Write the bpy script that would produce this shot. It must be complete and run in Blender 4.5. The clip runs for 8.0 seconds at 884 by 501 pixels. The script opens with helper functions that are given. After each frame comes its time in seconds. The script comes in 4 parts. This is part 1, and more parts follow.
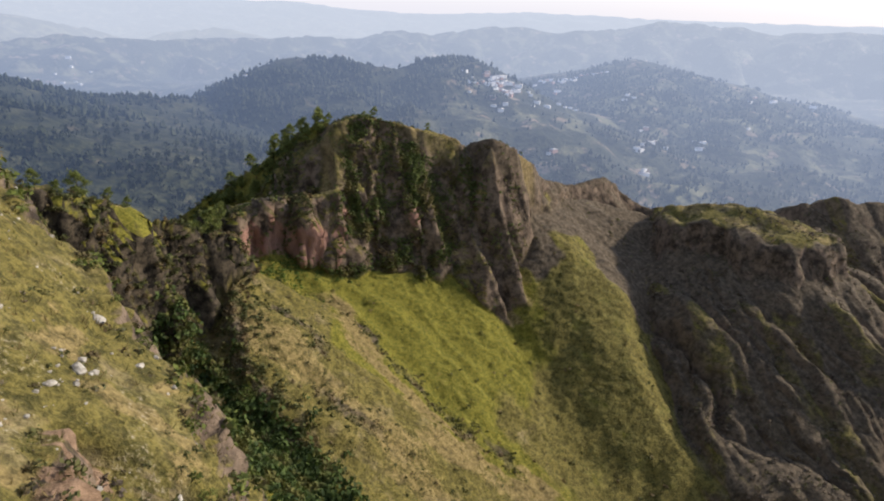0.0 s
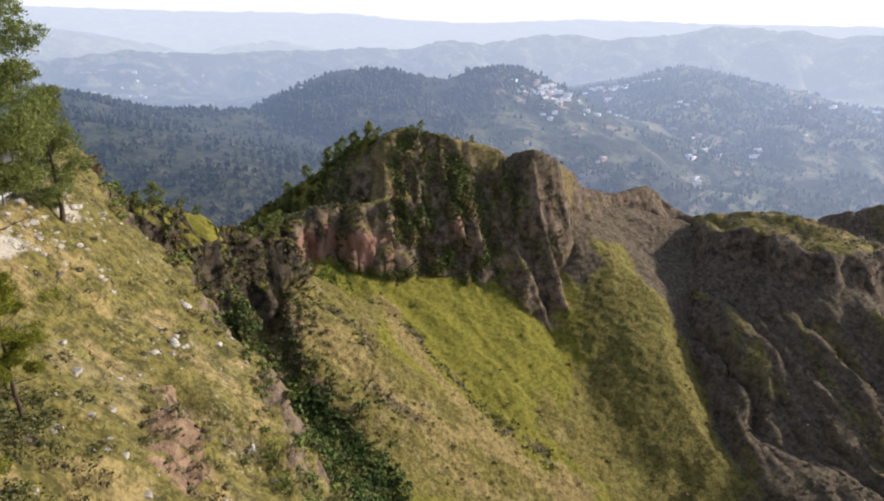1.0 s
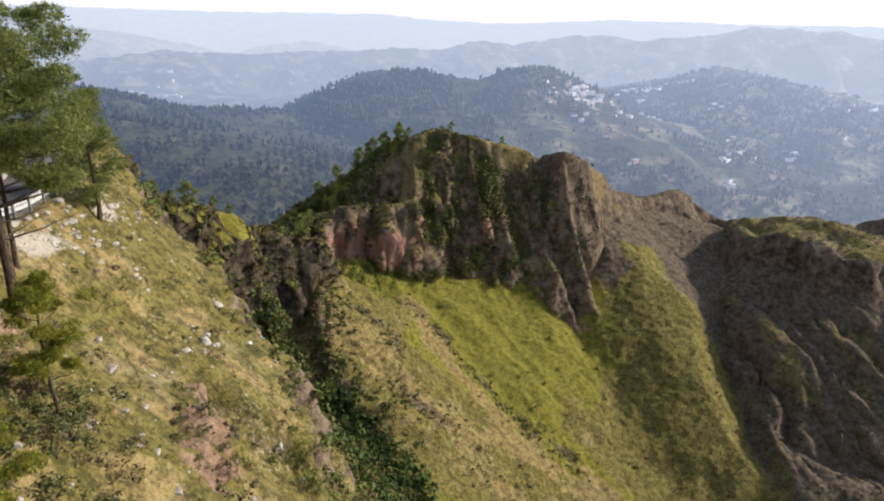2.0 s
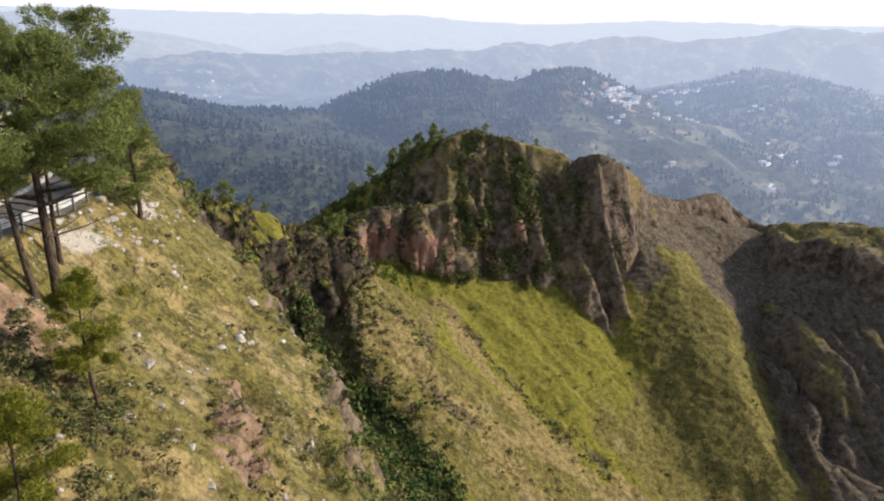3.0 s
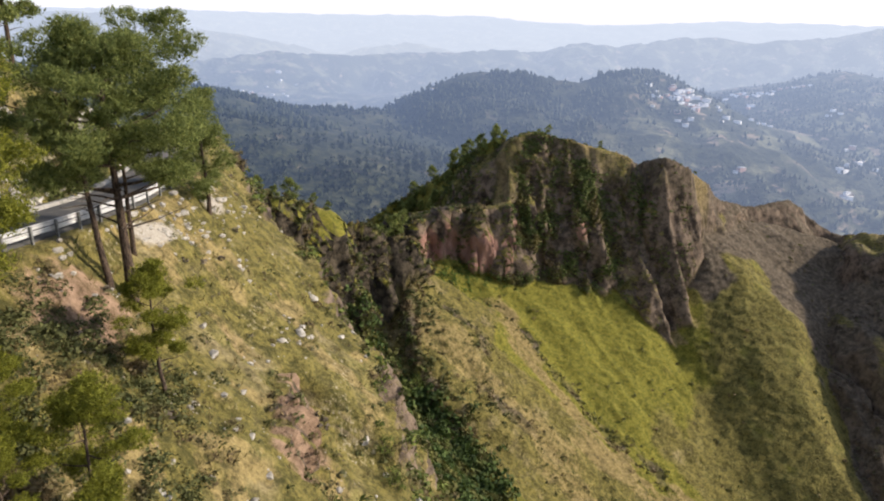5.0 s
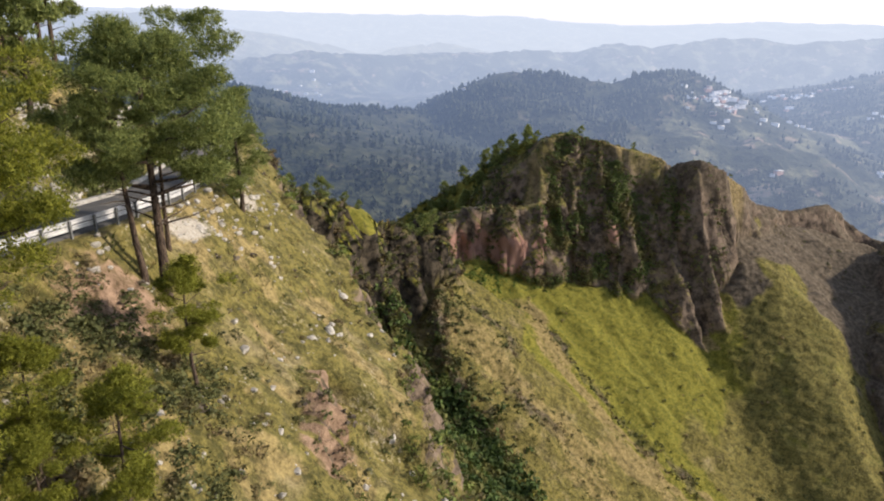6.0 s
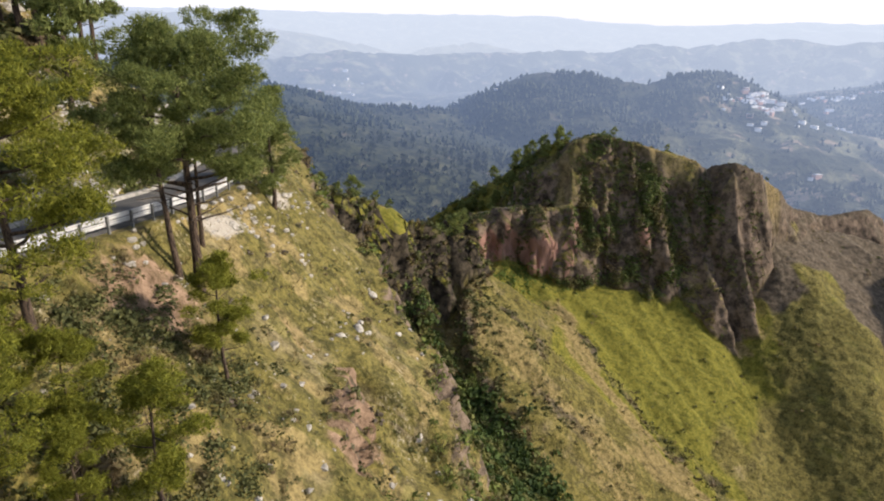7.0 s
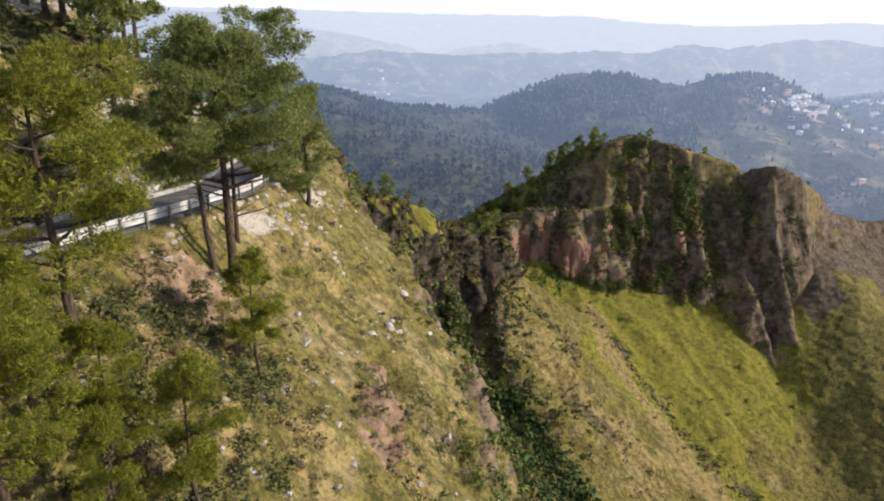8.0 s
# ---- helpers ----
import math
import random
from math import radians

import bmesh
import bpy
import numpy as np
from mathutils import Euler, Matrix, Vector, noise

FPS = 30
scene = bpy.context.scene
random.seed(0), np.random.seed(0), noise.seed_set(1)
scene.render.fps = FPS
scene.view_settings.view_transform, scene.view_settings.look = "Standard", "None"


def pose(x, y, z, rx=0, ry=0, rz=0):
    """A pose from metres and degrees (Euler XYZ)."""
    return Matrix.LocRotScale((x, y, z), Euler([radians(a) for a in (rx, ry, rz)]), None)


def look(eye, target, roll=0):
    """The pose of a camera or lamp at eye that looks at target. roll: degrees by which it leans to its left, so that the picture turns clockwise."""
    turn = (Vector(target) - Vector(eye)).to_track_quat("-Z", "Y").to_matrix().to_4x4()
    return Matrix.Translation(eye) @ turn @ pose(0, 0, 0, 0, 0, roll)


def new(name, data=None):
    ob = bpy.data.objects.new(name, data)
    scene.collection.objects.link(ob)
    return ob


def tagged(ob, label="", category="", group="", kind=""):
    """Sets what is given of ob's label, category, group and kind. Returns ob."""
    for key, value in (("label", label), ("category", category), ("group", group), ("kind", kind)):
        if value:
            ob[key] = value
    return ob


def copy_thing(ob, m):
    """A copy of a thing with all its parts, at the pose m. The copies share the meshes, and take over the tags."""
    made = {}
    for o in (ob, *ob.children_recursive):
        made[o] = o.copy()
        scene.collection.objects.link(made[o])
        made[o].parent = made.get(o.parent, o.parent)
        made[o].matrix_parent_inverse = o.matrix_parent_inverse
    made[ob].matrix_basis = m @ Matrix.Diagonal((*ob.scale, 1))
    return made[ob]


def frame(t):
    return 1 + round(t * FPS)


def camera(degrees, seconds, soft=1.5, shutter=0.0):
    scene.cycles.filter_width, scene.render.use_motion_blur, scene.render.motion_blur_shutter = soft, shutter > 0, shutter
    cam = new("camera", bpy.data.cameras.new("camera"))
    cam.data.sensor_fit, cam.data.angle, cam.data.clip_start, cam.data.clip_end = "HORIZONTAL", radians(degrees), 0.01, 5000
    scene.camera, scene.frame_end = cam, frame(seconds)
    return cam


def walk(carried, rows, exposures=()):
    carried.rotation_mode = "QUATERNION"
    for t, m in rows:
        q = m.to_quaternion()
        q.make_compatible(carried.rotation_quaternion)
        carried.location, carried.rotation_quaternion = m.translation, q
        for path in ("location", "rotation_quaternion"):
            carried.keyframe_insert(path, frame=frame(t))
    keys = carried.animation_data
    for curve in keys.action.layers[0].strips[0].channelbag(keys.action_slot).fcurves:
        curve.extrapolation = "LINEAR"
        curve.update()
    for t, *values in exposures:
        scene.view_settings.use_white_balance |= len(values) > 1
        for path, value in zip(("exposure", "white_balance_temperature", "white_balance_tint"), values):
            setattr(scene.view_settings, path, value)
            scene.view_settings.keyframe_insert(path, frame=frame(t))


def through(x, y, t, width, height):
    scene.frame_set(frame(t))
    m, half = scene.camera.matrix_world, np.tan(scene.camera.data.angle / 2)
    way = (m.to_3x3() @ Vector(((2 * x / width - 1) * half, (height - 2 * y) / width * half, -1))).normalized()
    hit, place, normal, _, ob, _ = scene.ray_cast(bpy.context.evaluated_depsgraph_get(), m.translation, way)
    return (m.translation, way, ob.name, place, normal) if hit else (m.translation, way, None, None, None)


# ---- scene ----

# The lookout is the origin: heights are metres above or below the camera's eye.

# ---- camera ----
cam = camera(65.1, 8.0, soft=2.0)


def held(x, y, z, pitch, roll, yaw):
    """A level camera turned by yaw, then tipped and leant."""
    return Matrix.Translation((x, y, z)) @ pose(0, 0, 0, 90 + pitch, 0, yaw) @ pose(0, 0, 0, 0, 0, roll)


# the eye rises a little in the first seconds, then only turns: seconds, height, tilt, lean, turn
TURN = [(0.5, -0.42, -18.81, 0.55, -1.92), (1.0, -0.28, -18.81, 0.57, 0.0), (1.5, -0.16, -18.81, 0.6, 1.2), (3.0, 0.0, -18.74, 0.45, 5.34),
        (3.5, 0.0, -18.72, 0.4, 6.58), (4.0, 0.0, -18.71, 0.38, 7.99), (4.5, 0.0, -18.71, 0.38, 9.23), (6.0, 0.0, -18.73, 0.44, 13.09),
        (6.5, 0.0, -18.74, 0.47, 14.31), (7.0, 0.0, -18.75, 0.5, 15.67), (7.5, 0.0, -18.76, 0.54, 16.95), (8.0, 0.0, -18.78, 0.57, 18.45)]
walk(cam, [(0.0, held(-1.26, 7.86, -2.45, -19.39, 1.77, -4.44)), (0.2, held(-0.75, 4.4, -1.5, -19.15, 1.25, -3.45)),
           (0.4, held(-0.1, 0.5, -0.5, -18.82, 0.66, -2.35))] + [(t, held(0, 0, z, p, r, y)) for t, z, p, r, y in TURN],
     exposures=[(0.0, -0.28), (0.2, -0.22), (0.5, -0.06), (8.0, -0.06)])

# ---- light ----
SUN_BEARING, SUN_HEIGHT = radians(79), radians(26.5)
world = bpy.data.worlds.new("sky")
scene.world = world
world.use_nodes = True
wn = world.node_tree.nodes
sky = wn.new("ShaderNodeTexSky")
sky.sky_type = "NISHITA"
sky.sun_disc = False
sky.sun_elevation, sky.sun_rotation = SUN_HEIGHT, SUN_BEARING
sky.air_density, sky.dust_density, sky.ozone_density = 1.0, 0.6, 1.0
wn["Background"].inputs["Strength"].default_value = 0.15
milky = wn.new("ShaderNodeMix")
milky.data_type = "RGBA"
climb = wn.new("ShaderNodeSeparateXYZ")
world.node_tree.links.new(wn.new("ShaderNodeTexCoord").outputs["Generated"], climb.inputs["Vector"])
thin = wn.new("ShaderNodeMapRange")
thin.interpolation_type = "SMOOTHSTEP"
for key, v in (("From Min", 0.0), ("From Max", 0.55), ("To Min", 0.62), ("To Max", 0.18)):
    thin.inputs[key].default_value = v
world.node_tree.links.new(climb.outputs["Z"], thin.inputs["Value"])
world.node_tree.links.new(thin.outputs["Result"], milky.inputs[0])
milky.inputs[7].default_value = (9.0, 9.1, 10.8, 1)
world.node_tree.links.new(sky.outputs["Color"], milky.inputs[6])
world.node_tree.links.new(milky.outputs[2], wn["Background"].inputs["Color"])
sun = new("sun", bpy.data.lights.new("sun", "SUN"))
sun.data.energy, sun.data.angle, sun.data.color = 5.6, radians(3.0), (1.0, 0.875, 0.725)
sun.matrix_world = look((0, 0, 0), (-math.sin(SUN_BEARING) * math.cos(SUN_HEIGHT), -math.cos(SUN_BEARING) * math.cos(SUN_HEIGHT), -math.sin(SUN_HEIGHT)))


# ---- noise, vectorised ----
def hashed(ix, iy, iz, seed):
    h = (ix.astype(np.int64) * 374761393 + iy.astype(np.int64) * 668265263 + iz.astype(np.int64) * 2147483647 + seed * 974634777) & 0xFFFFFFFF
    h = ((h ^ (h >> 13)) * 1274126177) & 0xFFFFFFFF
    h = ((h ^ (h >> 16)) * 2246822519) & 0xFFFFFFFF
    return ((h ^ (h >> 15)) & 0xFFFFFF) / 16777215.0 * 2 - 1


def noise3(x, y, z, seed=0):
    x, y, z = np.broadcast_arrays(*(np.asarray(v, float) for v in (x, y, z)))
    fx, fy, fz = np.floor(x), np.floor(y), np.floor(z)
    ix, iy, iz = fx.astype(np.int64), fy.astype(np.int64), fz.astype(np.int64)
    u, v, w = x - fx, y - fy, z - fz
    u, v, w = (k * k * k * (k * (k * 6 - 15) + 10) for k in (u, v, w))
    out = 0
    for a in (0, 1):
        for b in (0, 1):
            for c in (0, 1):
                out = out + hashed(ix + a, iy + b, iz + c, seed) * (u if a else 1 - u) * (v if b else 1 - v) * (w if c else 1 - w)
    return out


def noise2(x, y, seed=0):
    x, y = np.broadcast_arrays(np.asarray(x, float), np.asarray(y, float))
    fx, fy = np.floor(x), np.floor(y)
    ix, iy = fx.astype(np.int64), fy.astype(np.int64)
    u, v = x - fx, y - fy
    u, v = (k * k * k * (k * (k * 6 - 15) + 10) for k in (u, v))
    zero = np.zeros_like(ix)
    return ((hashed(ix, iy, zero, seed) * (1 - u) + hashed(ix + 1, iy, zero, seed) * u) * (1 - v)
            + (hashed(ix, iy + 1, zero, seed) * (1 - u) + hashed(ix + 1, iy + 1, zero, seed) * u) * v)


def fbm(x, y, size, octaves=4, seed=0, gain=0.5):
    total, amp = 0.0, 1.0
    for k in range(octaves):
        total = total + amp * noise2(x / size * 2 ** k + 17.3 * k, y / size * 2 ** k - 9.1 * k, seed + k)
        amp *= gain
    return total


def ridged(x, y, octaves=3, seed=0):
    total, amp = 0.0, 1.0
    for k in range(octaves):
        total = total + amp * (1 - 2 * np.abs(noise2(x * 2 ** k + 5.7 * k, y * 2 ** k, seed + k)))
        amp *= 0.5
    return total


def billow(x, y, octaves=3, seed=0):
    """Rounded ribs between sharp gullies."""
    total, amp = 0.0, 1.0
    for k in range(octaves):
        total = total + amp * (3 * np.abs(noise2(x * 2 ** k + 5.7 * k, y * 2 ** k, seed + k)) - 1)
        amp *= 0.5
    return total


def smooth(a, b, x):
    t = np.clip((x - a) / (b - a), 0, 1)
    return t * t * (3 - 2 * t)


def smax(a, b, k):
    h = np.clip(0.5 + 0.5 * (a - b) / k, 0, 1)
    return b * (1 - h) + a * h + k * h * (1 - h)


# ---- the lie of the land ----
def crest(x, y, line, left, right, bend=0.0):
    """Height under a crest line that falls off by these slopes to its left and right; bend makes the fall steepen with distance."""
    close, side, spans = np.full(x.shape, 1e9), np.zeros(x.shape), []
    for (ax, ay, az), (bx, by, bz) in zip(line, line[1:]):
        dx, dy = bx - ax, by - ay
        n = math.hypot(dx, dy)
        t = np.clip(((x - ax) * dx + (y - ay) * dy) / (n * n), 0, 1)
        ex, ey = x - ax - t * dx, y - ay - t * dy
        d = np.hypot(ex, ey)
        s = (dx * ey - dy * ex) / (n * d + 1e-9)
        nearer = (d < close - 1e-6) | ((d < close + 1e-6) & (np.abs(s) > np.abs(side)))
        close, side = np.where(nearer, d, close), np.where(nearer, s, side)
        spans.append((az + t * (bz - az), d))
    slope = right + (left - right) * (0.5 + 0.5 * side)
    return np.maximum.reduce([z - slope * d - bend * d * d for z, d in spans])


def table(x, y, line, left, right, brim):
    """A crest with a gently sloping top and steep sides."""
    return np.minimum(crest(x, y, line, left, right) + brim, crest(x, y, line, 0.35, 0.45))


OUTCROP = [(-58, 92, -25.8), (-50, 100, -28.2), (-44, 105, -29.8), (-40, 111, -33.4), (-37, 116, -37.8), (-33.5, 121, -43), (-30.6, 123.5, -44.6)]
SADDLE = [(-32, 126, -46), (-37, 136, -47.5), (-34.5, 146, -46)]
RED_CRAG = [(-33.3, 146.3, -45), (-30.3, 150, -43), (-25.8, 151.8, -41.6), (-20.6, 152.6, -41.5), (-14.4, 155.3, -40.7)]
RIB = [(-14.5, 156.3, -41), (-14.4, 161.4, -33.5), (-13.1, 166.5, -27.4)]
CRAG = [(-13.1, 166.5, -27.4), (-8.3, 168.8, -26), (-0.6, 169, -27.3), (7.1, 168.9, -29.4), (14.8, 169.4, -32.6)]
HORN = [(17.6, 169.6, -33.6), (22.0, 167, -30.9), (28.2, 170, -34.7), (34.6, 179.5, -42.4)]
EAST_CREST = [(36.0, 181, -43.6), (51.5, 198.4, -49.7), (62.8, 206.7, -48.7), (74, 211.4, -58.2), (83, 210.2, -61.9), (100, 205, -66)]
BLOCK = [(77, 190, -55.1), (78, 184, -51.3), (84, 179, -49.6), (90, 174, -49.1), (97, 168, -50.3), (104, 161, -60), (110, 140, -76), (110, 118, -90)]
BLOCK_RIB = [(77, 190, -54), (77.5, 181, -55.5), (75, 174, -60), (69.5, 166.5, -65.5), (63.5, 159, -71), (60.5, 151, -76)]
BLOCK_FOOT = [(76.5, 200), (75.5, 184), (69, 172), (62, 164.5), (55, 156.5), (51.8, 149), (51.3, 141.5), (53, 133.5), (57.5, 124), (65, 116), (88, 104)]
HEADWALL = [(33, 174, -46.5), (43, 185.5, -49.5), (56, 195, -53), (70, 199, -57.5), (80, 196, -61)]
FAR_BLOCK = [(100, 205, -66), (116, 193, -57.3), (122, 192, -51.9), (126, 192, -50.7), (146, 191, -47.6), (190, 180, -45)]
SHOULDER = [(-62, 184, -62), (-48.5, 183.7, -52.3), (-42.5, 185.2, -48.5), (-32.2, 179.1, -39.9), (-24.5, 174.3, -33.2), (-17.4, 170.1, -27.9)]
SPUR_A = [(6.8, 165.9, -34.2), (14.5, 162.4, -47.3), (20, 157.7, -57.3), (24.7, 154, -65), (28.1, 150.4, -73)]
SPUR_B = [(22.3, 165.5, -31.9), (24.6, 161.3, -46.8), (28.4, 157.6, -57), (31.0, 154.2, -66.5)]
BOWL = (46.0, 108.0, -103.5)
EDGE_Y = [-60, 0, 25, 37, 42, 46, 50, 55, 61, 67, 80]
EDGE_X = [-7, -7, -8.6, -9.8, -10.8, -13.6, -18.4, -24.2, -32.0, -36.8, -48]
FOREST_RIDGE = [(-600, 250, 0), (-354, 434, -28), (-336, 473, -36), (-322, 506, -43), (-307, 561, -65), (-285, 584, -69), (-252, 610, -75),
                (-218, 644, -78), (-182, 676, -86), (-165, 701, -87)]
MOUND = [(-174, 740, -90), (-153, 755, -80), (-129, 769, -60), (-110, 782, -53), (-70, 797, -54), (-34, 809, -60), (-11, 820, -62),
         (6, 830, -56), (41, 839, -53), (76, 847, -55), (107, 853, -69), (141, 869, -90)]
VILLAGE_HILL = [(90, 996, -112), (144, 1040, -104), (217, 1078, -99), (262, 1089, -95), (317, 1105, -82), (362, 1113, -73), (396, 1112, -68),
                (435, 1097, -73), (469, 1072, -83), (504, 1034, -98), (555, 973, -108), (626, 843, -133)]
VILLAGE_SPUR = [(396, 1112, -68), (355, 935, -113), (323, 786, -133), (319, 623, -146)]
BLUE_RANGE = [(-934, 1655, -107), (-750, 1746, -86), (-685, 1826, -97), (-614, 1904, -104), (-463, 1946, -93), (-327, 1973, -94), (-229, 2037, -83),
              (-110, 2097, -94), (10, 2100, -65), (110, 2097, -77), (270, 2183, -56), (363, 2170, -48), (456, 2152, -66)]
EAST_RANGE = [(456, 2152, -66), (550, 2130, -57), (656, 2152, -51), (761, 2170, -40), (832, 2144, -21), (904, 2115, -26), (986, 2078, -35),
              (1065, 2038, -54), (1147, 1993, -37), (1268, 1919, -36), (1800, 1600, -30)]
WEST_HILL = [(-2200, 1800, 30), (-1584, 2186, 8), (-1506, 2241, 2), (-1391, 2314, -24), (-1335, 2461, -52), (-1184, 2538, -80), (-1061, 2699, -112)]
MESA = [(-965, 2841, -161), (-876, 2869, -124), (-697, 2918, -100), (-560, 2947, -120), (-468, 2963, -148)]
LAST_RANGE = [(-3600, 2600, 35), (-2706, 3342, 32), (-2210, 3689, 33), (-1671, 4070, 9), (-1028, 4278, 9), (-538, 4367, 1), (-215, 4395, -33),
              (244, 4393, -43), (809, 4427, -15), (1656, 4184, -34), (2170, 3942, -35), (3400, 2900, -30)]
TALUS = [(-31, 146, -54), (-16, 151, -56.7), (-3, 153, -58.6), (12, 156, -61.5)]
GREEN_GULLY = [(16, 167.5, -40), (20, 162, -54.5), (24.5, 157, -65), (30.5, 150.5, -80)]
EAST_WALL = [(55, 150, -84), (59, 160, -77), (64, 172, -69), (70, 186, -61), (74, 200, -60)]
GULLY_RIB = [(-30, 129, -48), (-28.9, 122, -49.3), (-27.6, 115, -53), (-26.2, 110.5, -57), (-23.5, 106.5, -61.5), (-19.5, 102, -65.5), (-12.5, 96, -71.5)]
TRENCH = [(-46, 97), (-37, 103), (-30, 103), (-24, 99.5), (-17, 95), (-8, 86), (4, 70)]
DRY_BAND = [(-13, 143), (-7, 132.5), (-0.4, 124), (8, 119), (17, 116), (27, 113)]
DRY_STRIP = [(-23, 115.5), (-15, 113.5), (-8.5, 110), (-0.8, 107), (8, 102)]
SCRUB_LINES = [[(-8, 138), (-7.1, 136), (-0.5, 129.2), (7.8, 124.1), (14.4, 120.6), (22, 119)], [(-13.6, 111), (-8, 108.8), (-3, 108)], [(-20.7, 122.6), (-16.4, 122.6), (-13.8, 119.3)]]
RILLS = [[(13.4, 132), (14.2, 126.3), (15.2, 123.5)], [(24.5, 127.5), (27.5, 125.3)], [(33, 121), (33.5, 115)]]
BROWN_EDGE = [(24, 157), (33.5, 163), (39.4, 166.5), (48, 170), (51, 164), (52.5, 157), (56, 150), (66, 146)]
ROAD = [(-27.5, -40), (-27.2, 0), (-27.6, 18), (-28.6, 30), (-30, 40), (-31.5, 48), (-35, 56), (-42, 63), (-54, 68), (-70, 70)]


def to_line(x, y, line):
    """Distance from a line in plan, positive to its left, and how far along it."""
    best, along, run = np.full(x.shape, 1e9), np.zeros(x.shape), 0.0
    for (ax, ay), (bx, by) in zip(line, line[1:]):
        dx, dy = bx - ax, by - ay
        n = math.hypot(dx, dy)
        t = np.clip(((x - ax) * dx + (y - ay) * dy) / (n * n), 0, 1)
        ex, ey = x - ax - t * dx, y - ay - t * dy
        d = np.hypot(ex, ey)
        near = d < np.abs(best)
        best = np.where(near, np.where(dx * ey - dy * ex > 0, d, -d), best)
        along = np.where(near, run + t * n, along)
        run += n
    return best, along


ROAD_HALF = 2.6


def road_level(y):
    return -12.0 - 0.095 * (np.minimum(y, 40) - 40)


def scarp(x, y):
    """Drop below a small broken face in the grass slope."""
    down = 0.96 * (x + 15.2) + 0.28 * (y - 33) + 0.7 * noise2(x / 1.6, y / 1.6, 37)
    across = 0.96 * (y - 33) - 0.28 * (x + 15.2)
    return 2.4 * smooth(-0.7, 0.9, down) * smooth(9, 3.5, down) * smooth(5.2, 3.0, np.abs(across + 0.5))


def hillside(x, y):
    """The near hillside with the road cut into it."""
    d, _ = to_line(x, y, ROAD)
    below = -26.0 - 0.87 * x - 0.258 * y + 0.8 * fbm(x, y, 9, 3, 5)
    level = road_level(y)
    ledge = smax(np.minimum(below, level), level - 1.15 * np.maximum(-d - ROAD_HALF - 0.7, 0) - 0.2, 0.6)
    bank = np.minimum(level + 1.6 * np.maximum(d - ROAD_HALF - 0.8, 0), level + 3.5 + 0.8 * np.maximum(d - ROAD_HALF - 3, 0)) + 0.9 * fbm(x, y, 8, 3, 6) * smooth(3.5, 7, d)
    z = np.where(d > ROAD_HALF + 0.8, bank, np.where(d > -ROAD_HALF - 0.7, level, ledge))
    z = np.where(d > 30, np.minimum(z, level + 20 + 0.35 * (d - 30)), z)
    z = z - scarp(x, y)
    over = (x - np.interp(y, EDGE_Y, EDGE_X) + 1.6 * fbm(x, y, 7, 3, 8)) * 0.8
    z = z - 1.9 * np.maximum(over, 0) + 0.0
    end = np.maximum(y - 66 + 0.25 * (x + 34), 0)
    return z - 0.9 * end


def basin(x, y):
    """The bowl below the crags."""
    ex, ey = x - BOWL[0], y - BOWL[1]
    d = np.hypot(np.where(ex > 0, 0.3 * ex, ex), ey)
    a = np.degrees(np.arctan2(ey, ex))
    rim = np.interp(a, [-180, -165, -150, -120, -60, 0, 40, 50, 62, 80, 90, 108, 125, 140, 155, 170, 180],
                    [96, 106, 118, 140, 150, 115, 92, 86, 80, 78, 84, 86, 90, 88, 82, 88, 96])
    slope = 0.6
    z = BOWL[2] + slope * (np.sqrt(d * d + 60) - 1) - 1.3 * np.maximum(d - rim, 0)
    u = a * 1.35
    z = smax(z, np.maximum(crest(x, y, TALUS, 1.0, 0.6), crest(x, y, EAST_WALL, 0.62, 0.4)), 5.0)
    z = smax(z, crest(x, y, HEADWALL, 1.6, 0.72), 4.0)
    z = smax(z, crest(x, y, GREEN_GULLY, 1.4, 1.4) - 1.5, 1.5)
    z = z + 0.3 * 11 * (np.tanh((x - 45) / 14) - 0.3) * smooth(108, 125, y) * smooth(195, 180, y) * smooth(14, 40, x) * smooth(70, 56, x)
    z = smax(z, crest(x, y, GULLY_RIB, 0.72, 1.05), 1.5)
    t, _ = to_line(x, y, TRENCH)
    foot, _ = to_line(x, y, BLOCK_FOOT)
    z = z - 0.6 * np.maximum(foot, 0) * smooth(112, 122, y)
    z = z - 3.8 * np.exp(-(t / 4.5) ** 2)
    for line in SCRUB_LINES + RILLS:
        e, _ = to_line(x + 0.8 * noise2(x / 3, y / 3, 36), y, line)
        z = z - 0.35 * np.exp(-(e / 0.8) ** 2)
    return z + 0.8 * ridged(u / 11, d / 45, 2, 31) * smooth(15, 60, d) * (1 - 0.75 * smooth(24, 38, x)) + 0.35 * fbm(x, y, 5, 3, 3)


